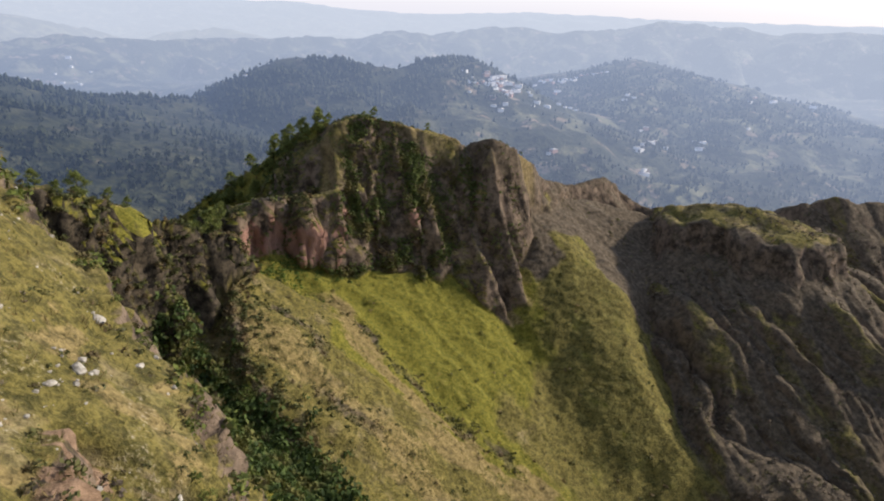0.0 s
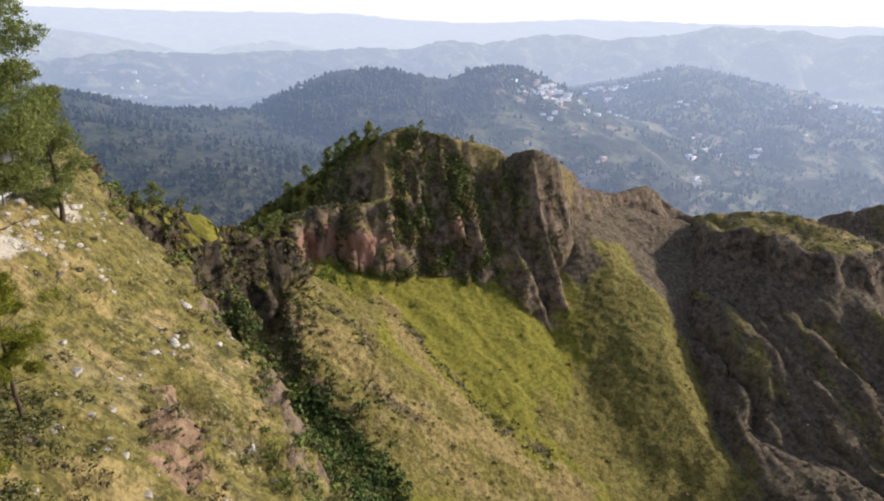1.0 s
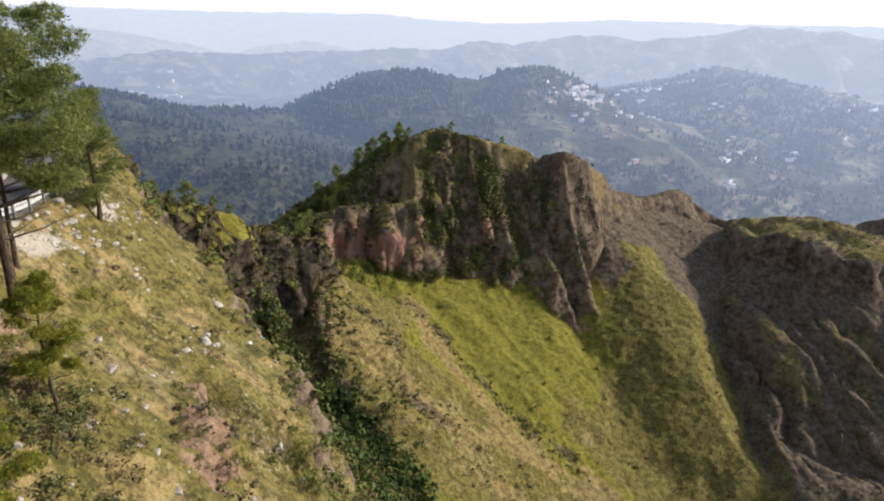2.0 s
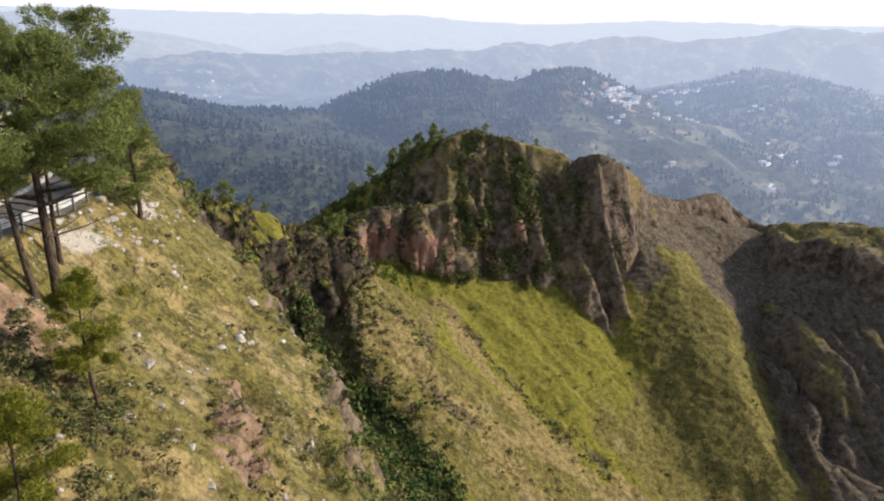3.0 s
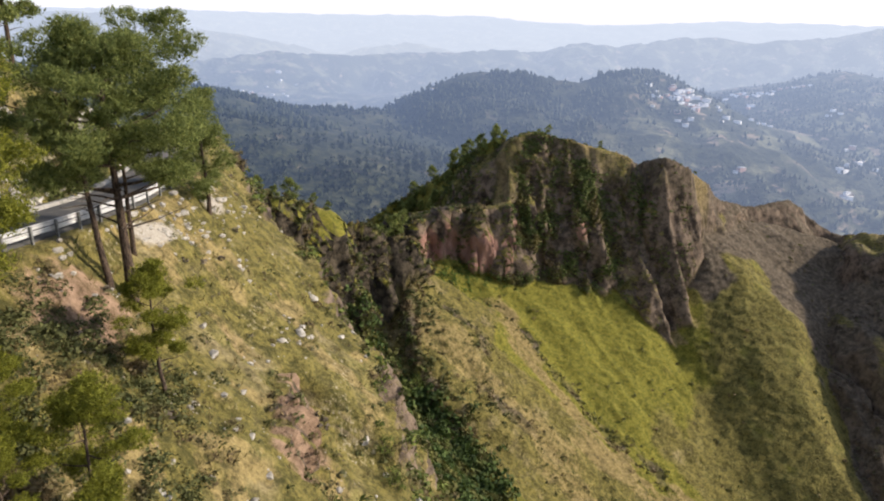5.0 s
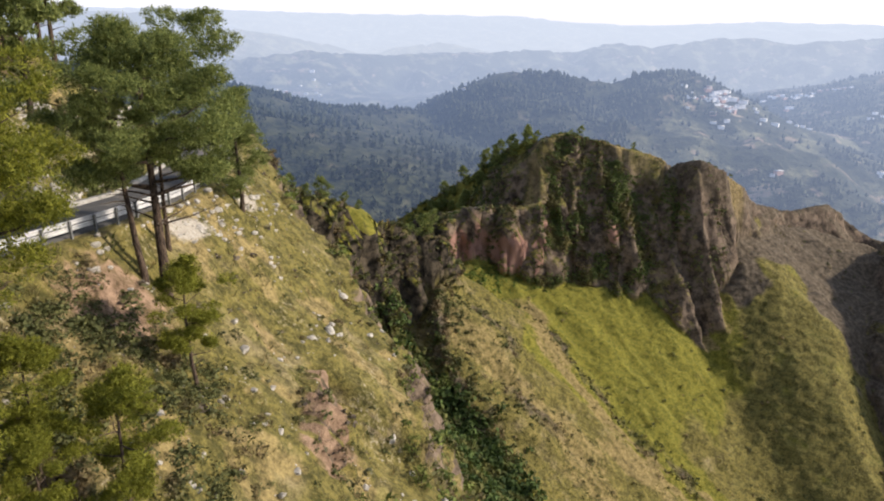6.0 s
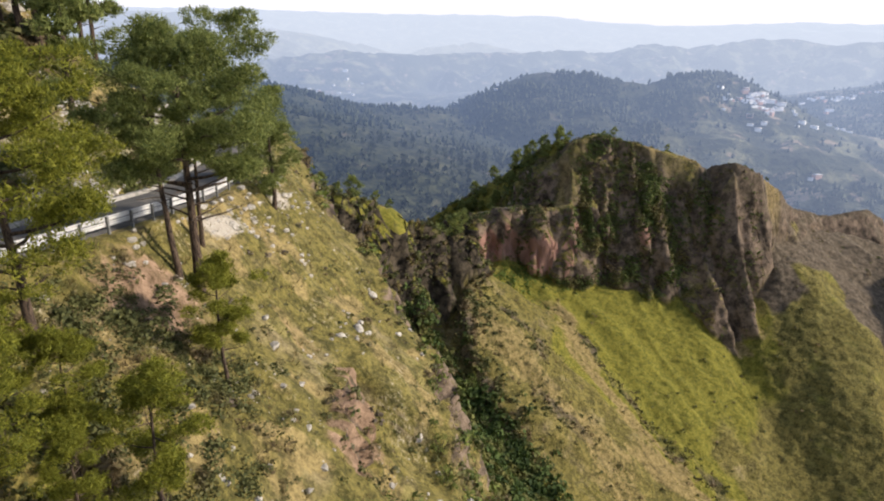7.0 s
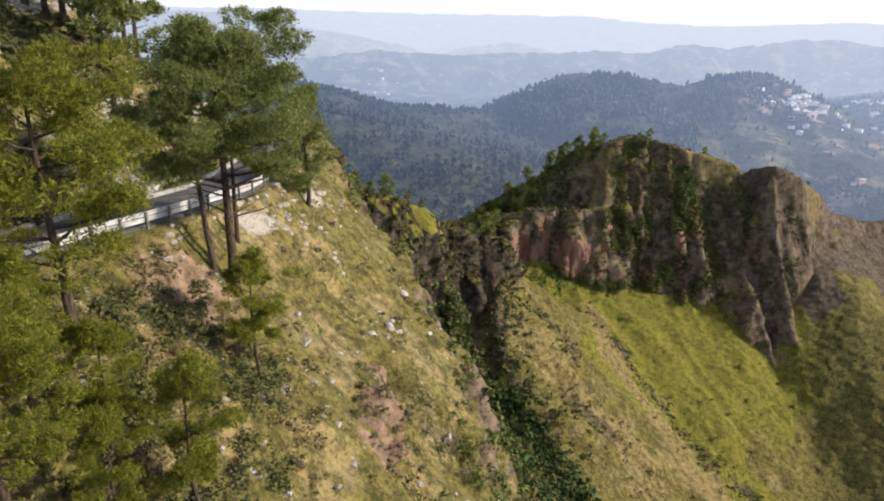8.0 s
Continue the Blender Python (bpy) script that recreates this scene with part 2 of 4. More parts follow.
def land(x, y):
    """Height of the ground near the bowl, and weights of what it is made of."""
    warp = fbm(x, y, 14, 3, 40)
    x1, y1 = x + 1.3 * warp, y + 1.3 * fbm(x, y, 14, 3, 44)
    bowl = basin(x, y)
    ribbed = billow(x / 8.5 + 0.45 * warp, y / 40, 3, 67)
    y2 = y1 + 1.0 * ribbed
    crag = table(x1, y2, CRAG, 0.8, 2.7, 1.5)
    crag = np.maximum(crag, crest(x1, y1, RIB, 2.0, 2.5))
    crag = np.maximum(crag, table(x1, y1, HORN, 0.8, 4.2, 1.2))
    crag = np.maximum(crag, crest(x1, y1, EAST_CREST, 0.7, 2.0))
    crag = np.maximum(crag, crest(x1, y1, SPUR_A, 3.6, 2.3))
    crag = np.maximum(crag, crest(x1, y1, SPUR_B, 4.5, 3.6))
    red = table(x1, y1 + 0.7 * billow(x / 3.4 + 0.3 * warp, y / 30, 3, 68), RED_CRAG, 1.1, 4.2, 4.0) - 9 * np.exp(-((x + 22.3 + 0.6 * warp) / 1.3) ** 2) * smooth(155, 151, y) + 0.5 * noise2(x / 2.2, y / 2.2, 58) - 2.5 * np.exp(-((x + 30) / 1.0) ** 2)
    jut = 0.5 * billow((x + y) / 6 + 0.2 * warp, (y - x) / 12, 3, 69)
    outcrop = np.maximum(table(x1 - 0.7 * jut, y1 + 0.7 * jut, OUTCROP, 1.3, 4.2, 2.2), crest(x1, y1, SADDLE, 1.8, 4.5)) + 0.9 + 1.4 * noise2(x / 4.5, y / 4.5, 66)
    shoulder = crest(x1, y1, SHOULDER, 0.7, 1.7) - 2.5 * np.maximum(x1 + 16, 0)
    gully = billow((x + 0.35 * y) / 8 + 0.35 * warp, y / 50, 3, 61)
    foot, _ = to_line(x, y, BLOCK_FOOT)
    block = crest(x1, y1, BLOCK, 0.7, 0.69) + (2.3 * gully - 1.2) * (0.25 + 0.75 * smooth(0, 14, foot)) * smooth(13, 28, -crest(x, y, [(a, b, 0) for a, b, _ in BLOCK[:5]], 1, 1))
    step = -crest(x1, y1, [(p, q, 0) for p, q, _ in BLOCK[:5]], 1, 1) + 0.8 * gully + 1.8 * fbm(x, y, 7, 3, 63)
    block = block + np.interp(step, [0, 12, 13.5, 16, 30, 45, 60], [0, 5.0, 5.2, 0.6, 0.6, 1.0, 2.0]) * (x < 112)
    block = np.maximum(block, crest(x1, y1, BLOCK_RIB, 1.8, 1.8))
    block = np.where(x > 50, block - 2.2 * np.maximum(-foot - 0.5 - 2.6 * fbm(x, y, 9, 4, 65), 0), block)
    far_block = crest(x1, y1, FAR_BLOCK, 0.6, 1.2) + 0.9 * gully
    flute = billow(x / 8 + 0.4 * warp, y / 60, 3, 52)
    crag = crag + 2.4 * flute * smooth(-29, -40, crag) * smooth(22, 9, x)
    near = hillside(x, y)
    rocky = np.maximum.reduce([crag, red, outcrop])
    z = smax(bowl, rocky, 1.2)
    z = smax(z, shoulder, 1.5)
    z = smax(z, block, 1.0)
    z = smax(z, far_block, 1.0)
    z = np.maximum(z, near)
    w = {"near": (near >= z - 0.01) * 1.0, "rock": smooth(-0.6, 1.2, rocky - np.maximum(bowl, shoulder)), "red": smooth(-1.5, 0.5, red - np.maximum.reduce([bowl, crag, outcrop])),
         "band": smooth(9, 11.5, step) * smooth(19, 15, step) * smooth(-0.5, 0.5, block - np.maximum(bowl, rocky)), "block": smooth(-0.8, 1.0, np.maximum(block, far_block) - np.maximum.reduce([bowl, rocky, shoulder])), "outcrop": smooth(-1, 1, outcrop - np.maximum(bowl, crag))}
    return z, w


def country(x, y):
    """Height of the hills beyond."""
    r = np.hypot(x, y)
    big = fbm(x, y, 260, 5, 70)
    small = fbm(x, y, 60, 3, 77)
    z = -165 + 14 * big - 0.03 * np.maximum(r - 600, 0) * smooth(3000, 600, r)
    for line, left, right, rough, drop in ((FOREST_RIDGE, 0.35, 0.26, 5, 8), (MOUND, 0.5, 0.3, 4, 5), (VILLAGE_HILL, 0.3, 0.2, 4, 3), (VILLAGE_SPUR, 0.22, 0.2, 5, 8),
                                     (BLUE_RANGE, 0.5, 0.45, 12, 0), (EAST_RANGE, 0.5, 0.45, 12, 0), (WEST_HILL, 0.4, 0.4, 12, 0), (MESA, 0.5, 0.5, 8, 0), (LAST_RANGE, 0.3, 0.3, 10, 0)):
        c = crest(x + 30 * big, y + 30 * small, line, left, right) - drop
        off = crest(x, y, [(a, b, 0) for a, b, _ in line], 1, 1)
        z = smax(z, c + rough * (0.25 + smooth(-30, -160, off)) * (0.6 * small + 1.2 * big * smooth(-20, -200, off)), 6)
    return z


def terrain(x, y):
    r = np.hypot(x, y)
    z, w = land(x, y)
    f = country(x, y)
    far = smooth(225, 330, r)
    return z * (1 - far) + f * far, w


def ground_at(x, y):
    return float(terrain(np.array([float(x)]), np.array([float(y)]))[0][0])


# ---- ground mesh: a fan of fine cells that widen with distance ----
def fan(bearings, ranges):
    a, r = np.meshgrid(np.radians(bearings), ranges)
    return r * np.sin(a), r * np.cos(a)


BEARINGS = np.concatenate([np.arange(-56, 41.4, 0.225), np.arange(42, 304, 2.0)])
NEAR_RANGES = np.concatenate([[0.05, 2, 4], np.arange(6, 20, 0.5), np.arange(20, 76, 0.36), np.arange(76, 142, 0.6), np.arange(142, 176, 0.27), np.arange(176, 247, 0.65)])
FAR_RANGES = np.concatenate([NEAR_RANGES[-1:], np.geomspace(247.5, 1300, 230), np.geomspace(1308, 4900, 160)])


def sheet(name, x, y, z, masks, material, closed=True):
    rows, cols = x.shape
    me = bpy.data.meshes.new(name)
    me.vertices.add(rows * cols)
    me.vertices.foreach_set("co", np.stack([x, y, z], -1).astype(np.float32).ravel())
    i, j = np.meshgrid(np.arange(rows - 1), np.arange(cols), indexing="ij")
    k = (j + 1) % cols
    quads = np.stack([i * cols + j, i * cols + k, (i + 1) * cols + k, (i + 1) * cols + j], -1).reshape(-1, 4)[:, ::-1]
    me.loops.add(quads.size)
    me.loops.foreach_set("vertex_index", quads.astype(np.int32).ravel())
    me.polygons.add(len(quads))
    me.polygons.foreach_set("loop_start", np.arange(0, quads.size, 4, dtype=np.int32))
    me.polygons.foreach_set("use_smooth", np.ones(len(quads), bool))
    me.update(calc_edges=True)
    for key, rgba in masks.items():
        layer = me.attributes.new(key, "FLOAT_COLOR", "POINT")
        layer.data.foreach_set("color", np.stack([np.broadcast_to(c, x.shape) for c in rgba], -1).astype(np.float32).ravel())
    me.materials.append(material)
    return new(name, me)


# ---- materials ----
def material(name, rough=0.9):
    m = bpy.data.materials.new(name)
    m.use_nodes = True
    b = m.node_tree.nodes["Principled BSDF"]
    b.inputs["Roughness"].default_value = rough
    b.inputs["Specular IOR Level"].default_value = 0.25
    return m, m.node_tree, b


def wire(t, a, b):
    t.links.new(a, b)


def tex(t, size, detail=4.0, rough=0.55, where=None, stretch=None, seed=0.0):
    """Noise with features of about that size in metres, roughly 0 to 1."""
    n = t.nodes.new("ShaderNodeTexNoise")
    n.inputs["Scale"].default_value = 1.0 / size
    n.inputs["Detail"].default_value = detail
    n.inputs["Roughness"].default_value = rough
    if where is None:
        where = t.nodes.new("ShaderNodeTexCoord").outputs["Object"]
    mp = t.nodes.new("ShaderNodeMapping")
    mp.inputs["Location"].default_value = (seed, seed * 0.7, seed * 1.3)
    if stretch:
        mp.inputs["Scale"].default_value = stretch
    wire(t, where, mp.inputs["Vector"])
    wire(t, mp.outputs["Vector"], n.inputs["Vector"])
    return n.outputs["Fac"]


def ramp(t, fac, lo, hi, out_lo=0.0, out_hi=1.0):
    m = t.nodes.new("ShaderNodeMapRange")
    m.interpolation_type = "SMOOTHSTEP"
    for key, v in (("From Min", lo), ("From Max", hi), ("To Min", out_lo), ("To Max", out_hi)):
        m.inputs[key].default_value = v
    wire(t, fac, m.inputs["Value"])
    return m.outputs["Result"]


def mix(t, fac, a, b, mode="MIX"):
    m = t.nodes.new("ShaderNodeMix")
    m.data_type, m.blend_type = "RGBA", mode
    for value, key in ((fac, 0), (a, 6), (b, 7)):
        if isinstance(value, (int, float)):
            m.inputs[key].default_value = value
        elif isinstance(value, tuple):
            m.inputs[key].default_value = (*value, 1)
        else:
            wire(t, value, m.inputs[key])
    return m.outputs[2]


def sums(t, op, a, b):
    m = t.nodes.new("ShaderNodeMath")
    m.operation = op
    for i, v in enumerate((a, b)):
        if isinstance(v, (int, float)):
            m.inputs[i].default_value = v
        else:
            wire(t, v, m.inputs[i])
    return m.outputs[0]


def bump(t, bsdf, height, strength, distance):
    n = t.nodes.new("ShaderNodeBump")
    n.inputs["Strength"].default_value, n.inputs["Distance"].default_value = strength, distance
    wire(t, height, n.inputs["Height"])
    wire(t, n.outputs["Normal"], bsdf.inputs["Normal"])


def channels(t, name):
    a = t.nodes.new("ShaderNodeAttribute")
    a.attribute_name = name
    s = t.nodes.new("ShaderNodeSeparateColor")
    wire(t, a.outputs["Color"], s.inputs["Color"])
    return s.outputs["Red"], s.outputs["Green"], s.outputs["Blue"]


def uneven(t, mask, grain, spread=0.5):
    """A mask whose edge breaks up along the grain."""
    return ramp(t, sums(t, "ADD", mask, sums(t, "MULTIPLY", sums(t, "SUBTRACT", grain, 0.5), spread * 2)), 0.35, 0.65)


def ground_material():
    m, t, b = material("ground_cover", 0.95)
    rock, lush, dry = channels(t, "cover")
    red, heath, stony = channels(t, "soil")
    fine, tuft, patch = tex(t, 0.3, 4, 0.7), tex(t, 1.1, 5, 0.7), tex(t, 5, 4, 0.6, seed=7)
    mottle = sums(t, "ADD", sums(t, "MULTIPLY", tuft, 0.55), sums(t, "MULTIPLY", fine, 0.45))
    c = mix(t, ramp(t, mottle, 0.38, 0.62), (0.058, 0.054, 0.015), (0.222, 0.186, 0.053))
    c = mix(t, ramp(t, patch, 0.5, 0.75), c, mix(t, ramp(t, mottle, 0.38, 0.62), (0.1, 0.078, 0.04), (0.35, 0.285, 0.15)))
    c = mix(t, uneven(t, lush, patch), c, mix(t, ramp(t, mottle, 0.36, 0.64), (0.08, 0.084, 0.013), (0.25, 0.226, 0.036)))
    c = mix(t, uneven(t, dry, tuft, 0.45), c, mix(t, ramp(t, mottle, 0.36, 0.64), (0.1, 0.077, 0.032), (0.34, 0.262, 0.108)))
    c = mix(t, uneven(t, heath, patch, 0.4), c, mix(t, ramp(t, tuft, 0.3, 0.72), (0.048, 0.039, 0.028), (0.178, 0.14, 0.097)))
    stone = mix(t, ramp(t, tex(t, 2.2, 6, 0.7, seed=2), 0.35, 0.65), (0.045, 0.034, 0.026), (0.23, 0.172, 0.126))
    stone = mix(t, uneven(t, red, patch, 0.5), stone, mix(t, tex(t, 1.6, 5, 0.7, stretch=(1, 1, 0.4)), (0.13, 0.07, 0.056), (0.47, 0.275, 0.215)))
    earth, pale, shaded_dark_rock = channels(t, "bare")
    # outcrop stone made near black: dark rock plus shade put into its colour
    stone = mix(t, shaded_dark_rock, stone, mix(t, ramp(t, tex(t, 1.5, 6, 0.7, seed=5), 0.38, 0.66), (0.014, 0.012, 0.009), (0.11, 0.088, 0.062)))
    geo = t.nodes.new("ShaderNodeNewGeometry")
    up = t.nodes.new("ShaderNodeSeparateXYZ")
    wire(t, geo.outputs["True Normal"], up.inputs["Vector"])
    steep = ramp(t, sums(t, "ADD", up.outputs["Z"], sums(t, "MULTIPLY", sums(t, "SUBTRACT", patch, 0.5), 0.7)), 0.42, 0.62, 1, 0)
    c = mix(t, sums(t, "MULTIPLY", rock, steep), c, stone)
    c = mix(t, uneven(t, stony, fine, 0.5), c, mix(t, tuft, (0.3, 0.25, 0.19), (0.62, 0.57, 0.48)))
    c = mix(t, uneven(t, earth, tuft, 0.4), c, mix(t, ramp(t, tuft, 0.3, 0.7), (0.11, 0.068, 0.043), (0.36, 0.245, 0.165)))
    c = mix(t, uneven(t, pale, tuft, 0.4), c, mix(t, fine, (0.28, 0.24, 0.19), (0.56, 0.52, 0.45)))
    wire(t, c, b.inputs["Base Color"])
    bump(t, b, sums(t, "ADD", tuft, sums(t, "MULTIPLY", fine, 0.5)), 0.9, 0.35)
    return m


def painted_haze(t, b, thin=1.0):
    """Haze put in as emission, growing with distance from lookout and towards the sun."""
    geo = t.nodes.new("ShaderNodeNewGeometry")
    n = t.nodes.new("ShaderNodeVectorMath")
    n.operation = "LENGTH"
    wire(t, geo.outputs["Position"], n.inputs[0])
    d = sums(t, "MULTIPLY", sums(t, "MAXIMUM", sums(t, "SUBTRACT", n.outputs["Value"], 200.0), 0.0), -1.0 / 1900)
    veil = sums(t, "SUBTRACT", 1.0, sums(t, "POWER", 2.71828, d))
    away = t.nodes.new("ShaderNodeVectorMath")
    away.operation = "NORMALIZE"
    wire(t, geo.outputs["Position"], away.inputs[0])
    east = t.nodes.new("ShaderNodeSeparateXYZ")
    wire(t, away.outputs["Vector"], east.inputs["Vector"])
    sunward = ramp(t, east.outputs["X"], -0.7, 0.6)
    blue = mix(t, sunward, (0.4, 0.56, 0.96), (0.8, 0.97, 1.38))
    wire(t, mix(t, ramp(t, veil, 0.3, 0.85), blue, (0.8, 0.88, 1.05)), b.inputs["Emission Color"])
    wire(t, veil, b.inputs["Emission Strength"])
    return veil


def country_material():
    m, t, b = material("distant_hills", 1.0)
    wood, field, _ = channels(t, "cover")
    grain, patch, wide = tex(t, 7, 4, 0.65), tex(t, 45, 5, 0.6), tex(t, 160, 4, seed=4)
    c = mix(t, ramp(t, grain, 0.35, 0.65), (0.014, 0.02, 0.01), (0.05, 0.055, 0.025))
    bare = sums(t, "SUBTRACT", 1.0, sums(t, "MULTIPLY", wood, 0.75))
    c = mix(t, sums(t, "MULTIPLY", bare, ramp(t, patch, 0.5, 0.62)), c, mix(t, grain, (0.09, 0.1, 0.05), (0.26, 0.24, 0.14)))
    c = mix(t, sums(t, "MULTIPLY", bare, ramp(t, tex(t, 26, 5, 0.65, seed=9), 0.57, 0.66)), c, mix(t, grain, (0.16, 0.12, 0.085), (0.4, 0.31, 0.22)))
    c = mix(t, ramp(t, wide, 0.52, 0.66), c, mix(t, grain, (0.016, 0.024, 0.012), (0.042, 0.05, 0.024)))
    # haze goes into the hills as a glow and dims their own colour
    veil = painted_haze(t, b)
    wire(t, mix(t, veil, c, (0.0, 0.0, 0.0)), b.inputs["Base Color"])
    bump(t, b, grain, 0.8, 5)
    return m


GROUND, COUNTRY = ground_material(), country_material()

# ---- ground ----
gx, gy = fan(BEARINGS, NEAR_RANGES)
gz, weights = terrain(gx, gy)
bowl_d, bowl_a = np.hypot(gx - BOWL[0], gy - BOWL[1]), np.degrees(np.arctan2(gy - BOWL[1], gx - BOWL[0]))


def normals(x, y, z):
    p = np.stack([x, y, z], -1)
    du, dv = np.gradient(p, axis=1), np.gradient(p, axis=0)
    n = np.cross(du, dv)
    n /= np.linalg.norm(n, axis=-1, keepdims=True) + 1e-9
    return n * np.sign(n[..., 2:3] + 1e-9)


nrm = normals(gx, gy, gz)
steepness = 1 - nrm[..., 2]
rockiness = np.clip(weights["rock"] * smooth(0.1, 0.35, steepness) + 0.6 * weights["block"] * smooth(0.1, 0.3, steepness) + 0.8 * weights["band"] + weights["near"] * smooth(0.42, 0.6, steepness), 0, 1)


def spread(line):
    return np.abs(to_line(gx, gy, [(p[0], p[1]) for p in line])[0])


brow = np.minimum.reduce([spread(k) for k in (CRAG, HORN, RIB)])
ribs = np.minimum(spread(SPUR_A), spread(SPUR_B))
rockiness *= 1 - 0.6 * smooth(3.2, 1.6, brow)
fade = smooth(8, 20, np.hypot(gx, gy)) * smooth(246, 230, np.hypot(gx, gy))
crags = (1 - 2 * np.abs(noise3(gx / 5, gy / 5, gz / 14, 3))) * 1.0 + 0.55 * noise3(gx / 2.1, gy / 2.1, gz / 4.5, 4) + 0.38 * noise3(gx / 0.9, gy / 0.9, gz / 0.9, 5)
rolls = 0.16 * noise3(gx / 1.4, gy / 1.4, gz / 1.4, 6) + 0.3 * noise2(gx / 4, gy / 4, 9) + 0.07 * noise2(gx / 0.5, gy / 0.5, 10) + 0.06 * np.sin(gz * 4.4 + 4 * fbm(gx, gy, 6, 4, 12)) * (0.4 + 0.6 * smooth(-0.3, 0.5, fbm(gx, gy, 12, 3, 13))) * (1 - weights["near"])
push = fade * (rockiness * crags * (1.1 + 0.9 * weights["outcrop"] + 0.7 * weights["red"] - 0.35 * weights["block"] * (1 - weights["band"])) + (1 - rockiness) * rolls)
road_d, road_s = to_line(gx, gy, ROAD)
push *= smooth(2.4, 4.5, np.abs(road_d)) * (1 - 0.5 * smooth(5, 1, ribs))
face_d = 0.96 * (gx + 15.2) + 0.28 * (gy - 33)
face = weights["near"] * smooth(-1.2, -0.2, face_d) * smooth(3.2, 1.4, face_d + fbm(gx, gy, 2, 2, 117)) * smooth(5.4, 3.4, np.abs(0.96 * (gy - 33) - 0.28 * (gx + 15.2) + 0.5))
push += 0.7 * noise2((-0.258 * gx + 0.87 * gy) / 0.6, (0.87 * gx + 0.258 * gy) / 4.0, 115) * face
sx, sy, sz = gx + nrm[..., 0] * push, gy + nrm[..., 1] * push, gz + nrm[..., 2] * push

streak = ridged(bowl_a * 1.35 / 7, bowl_d / 50, 3, 81)
inside = (1 - weights["near"]) * (1 - weights["rock"]) * (1 - weights["block"])
lush = inside * smooth(-0.2, 0.5, fbm(gx, gy, 26, 3, 90) + 1.1 * smooth(55, 95, bowl_d) * smooth(165, 130, bowl_a) + 0.3) * smooth(175, 160, np.abs(bowl_a))
lush = np.maximum(lush * 0.8, weights["near"] * smooth(-0.1, 0.7, fbm(gx, gy, 3.5, 4, 95)) * 0.34)
ragged = 2.2 * streak + 3.0 * fbm(gx, gy, 10, 3, 92)
dry = 0.35 * inside * smooth(15, 45, bowl_d) * smooth(85, 110, np.abs(bowl_a)) * smooth(0.4, 1.0, streak * 0.6 + fbm(gx, gy, 18, 3, 92) * 0.7)
dry = np.maximum(dry, inside * np.maximum(0.9 * smooth(8.5, 0.5, spread(DRY_BAND) + ragged), 0.55 * smooth(6.5, 0.8, spread(DRY_STRIP) + ragged)))
dry = np.maximum(dry, weights["near"] * smooth(-0.2, 0.8, fbm(gx, gy, 2.4, 4, 97)) * 0.62)
dry = np.maximum(dry, weights["rock"] * smooth(0.65, 0.3, steepness) * 0.5 * smooth(-0.2, 0.5, fbm(gx, gy, 4, 3, 98)))
# tan crests and spurs: dry grass, plus sunlit rims put into the colour
dry = np.maximum(dry, np.maximum(smooth(3.0, 1.2, brow), 0.7 * smooth(2.2, 0.8, ribs)) * smooth(-0.7, 0.1, fbm(gx, gy, 4, 3, 104)) * (1 - weights["near"]))
heath = np.maximum(weights["block"] * 0.95, weights["rock"] * 0.7 * smooth(-0.3, 0.5, fbm(gx, gy, 9, 3, 99)))
outer = smooth(-2, 6, bowl_d - np.interp(bowl_a, [0, 40, 62, 90, 180], [112, 92, 80, 84, 96])) * inside * smooth(20, 45, gx)
cap = weights["block"] * smooth(13, 9, spread(BLOCK[:5]) + 2 * fbm(gx, gy, 6, 3, 106))
heath = heath * (1 - 0.65 * cap)
veins = weights["block"] * smooth(0.15, 0.6, fbm(gx + 0.3 * gy, gy * 0.3, 6, 3, 107))
dry = np.maximum(dry, 0.6 * cap * smooth(-0.6, 0.3, fbm(gx, gy, 5, 3, 119)))
heath = np.maximum(heath * (1 - 0.5 * veins), outer)
heath = np.maximum(heath, inside * smooth(70, 45, bowl_a) * smooth(-20, 0, bowl_a) * 0.75 * smooth(40, 60, bowl_d))
stony = weights["near"] * 0.34 * smooth(0.2, 0.9, fbm(gx, gy, 2.5, 4, 101) + 0.4 * fbm(gx, gy, 9, 2, 102))
blob = lambda x, y, a, b: np.exp(-((gx - x) / a) ** 2 - ((gy - y) / b) ** 2)
runnel = noise2((-0.258 * gx + 0.87 * gy) / 0.55, (0.87 * gx + 0.258 * gy) / 5.0, 115)
earth = weights["near"] * np.clip(0.75 * face * smooth(0.05, 0.5, runnel + 0.5 * noise2(gx / 0.9, gy / 0.9, 116)) + 0.68 * blob(-22.6, 27, 3.2, 4.5) + 0.4 * blob(-19, 36, 3, 3), 0, 1)
pale = weights["near"] * np.clip(0.9 * blob(-25.4, 37.6, 0.8, 2.6) + 0.9 * blob(-26.6, 47.2, 0.8, 1.5) + 0.4 * smooth(3.0, 4.0, road_d) * smooth(9, 5, road_d + 3 * fbm(gx, gy, 5, 2, 118)) * smooth(60, 50, gy), 0, 1)
pink = np.clip(weights["red"] * smooth(-44.5, -49.5, gz + 3.0 * fbm(gx, gy, 2.5, 3, 111)) + np.exp(-((gx - 3.8) / 1.3) ** 2 - ((gz + 47.5) / 2.6) ** 2) * (gy > 140), 0, 1)
brown_d = to_line(gx, gy, BROWN_EDGE)[0]
heath = np.maximum(heath, inside * smooth(24, 30, gx) * smooth(-4, 4, brown_d + 4 * fbm(gx, gy, 9, 3, 113)) * (gy > 120))
rut = np.minimum.reduce([spread(k) for k in SCRUB_LINES])
heath = np.maximum(heath, 0.5 * inside * smooth(2.6, 0.2, rut + 1.8 * fbm(gx, gy, 4, 3, 114)))
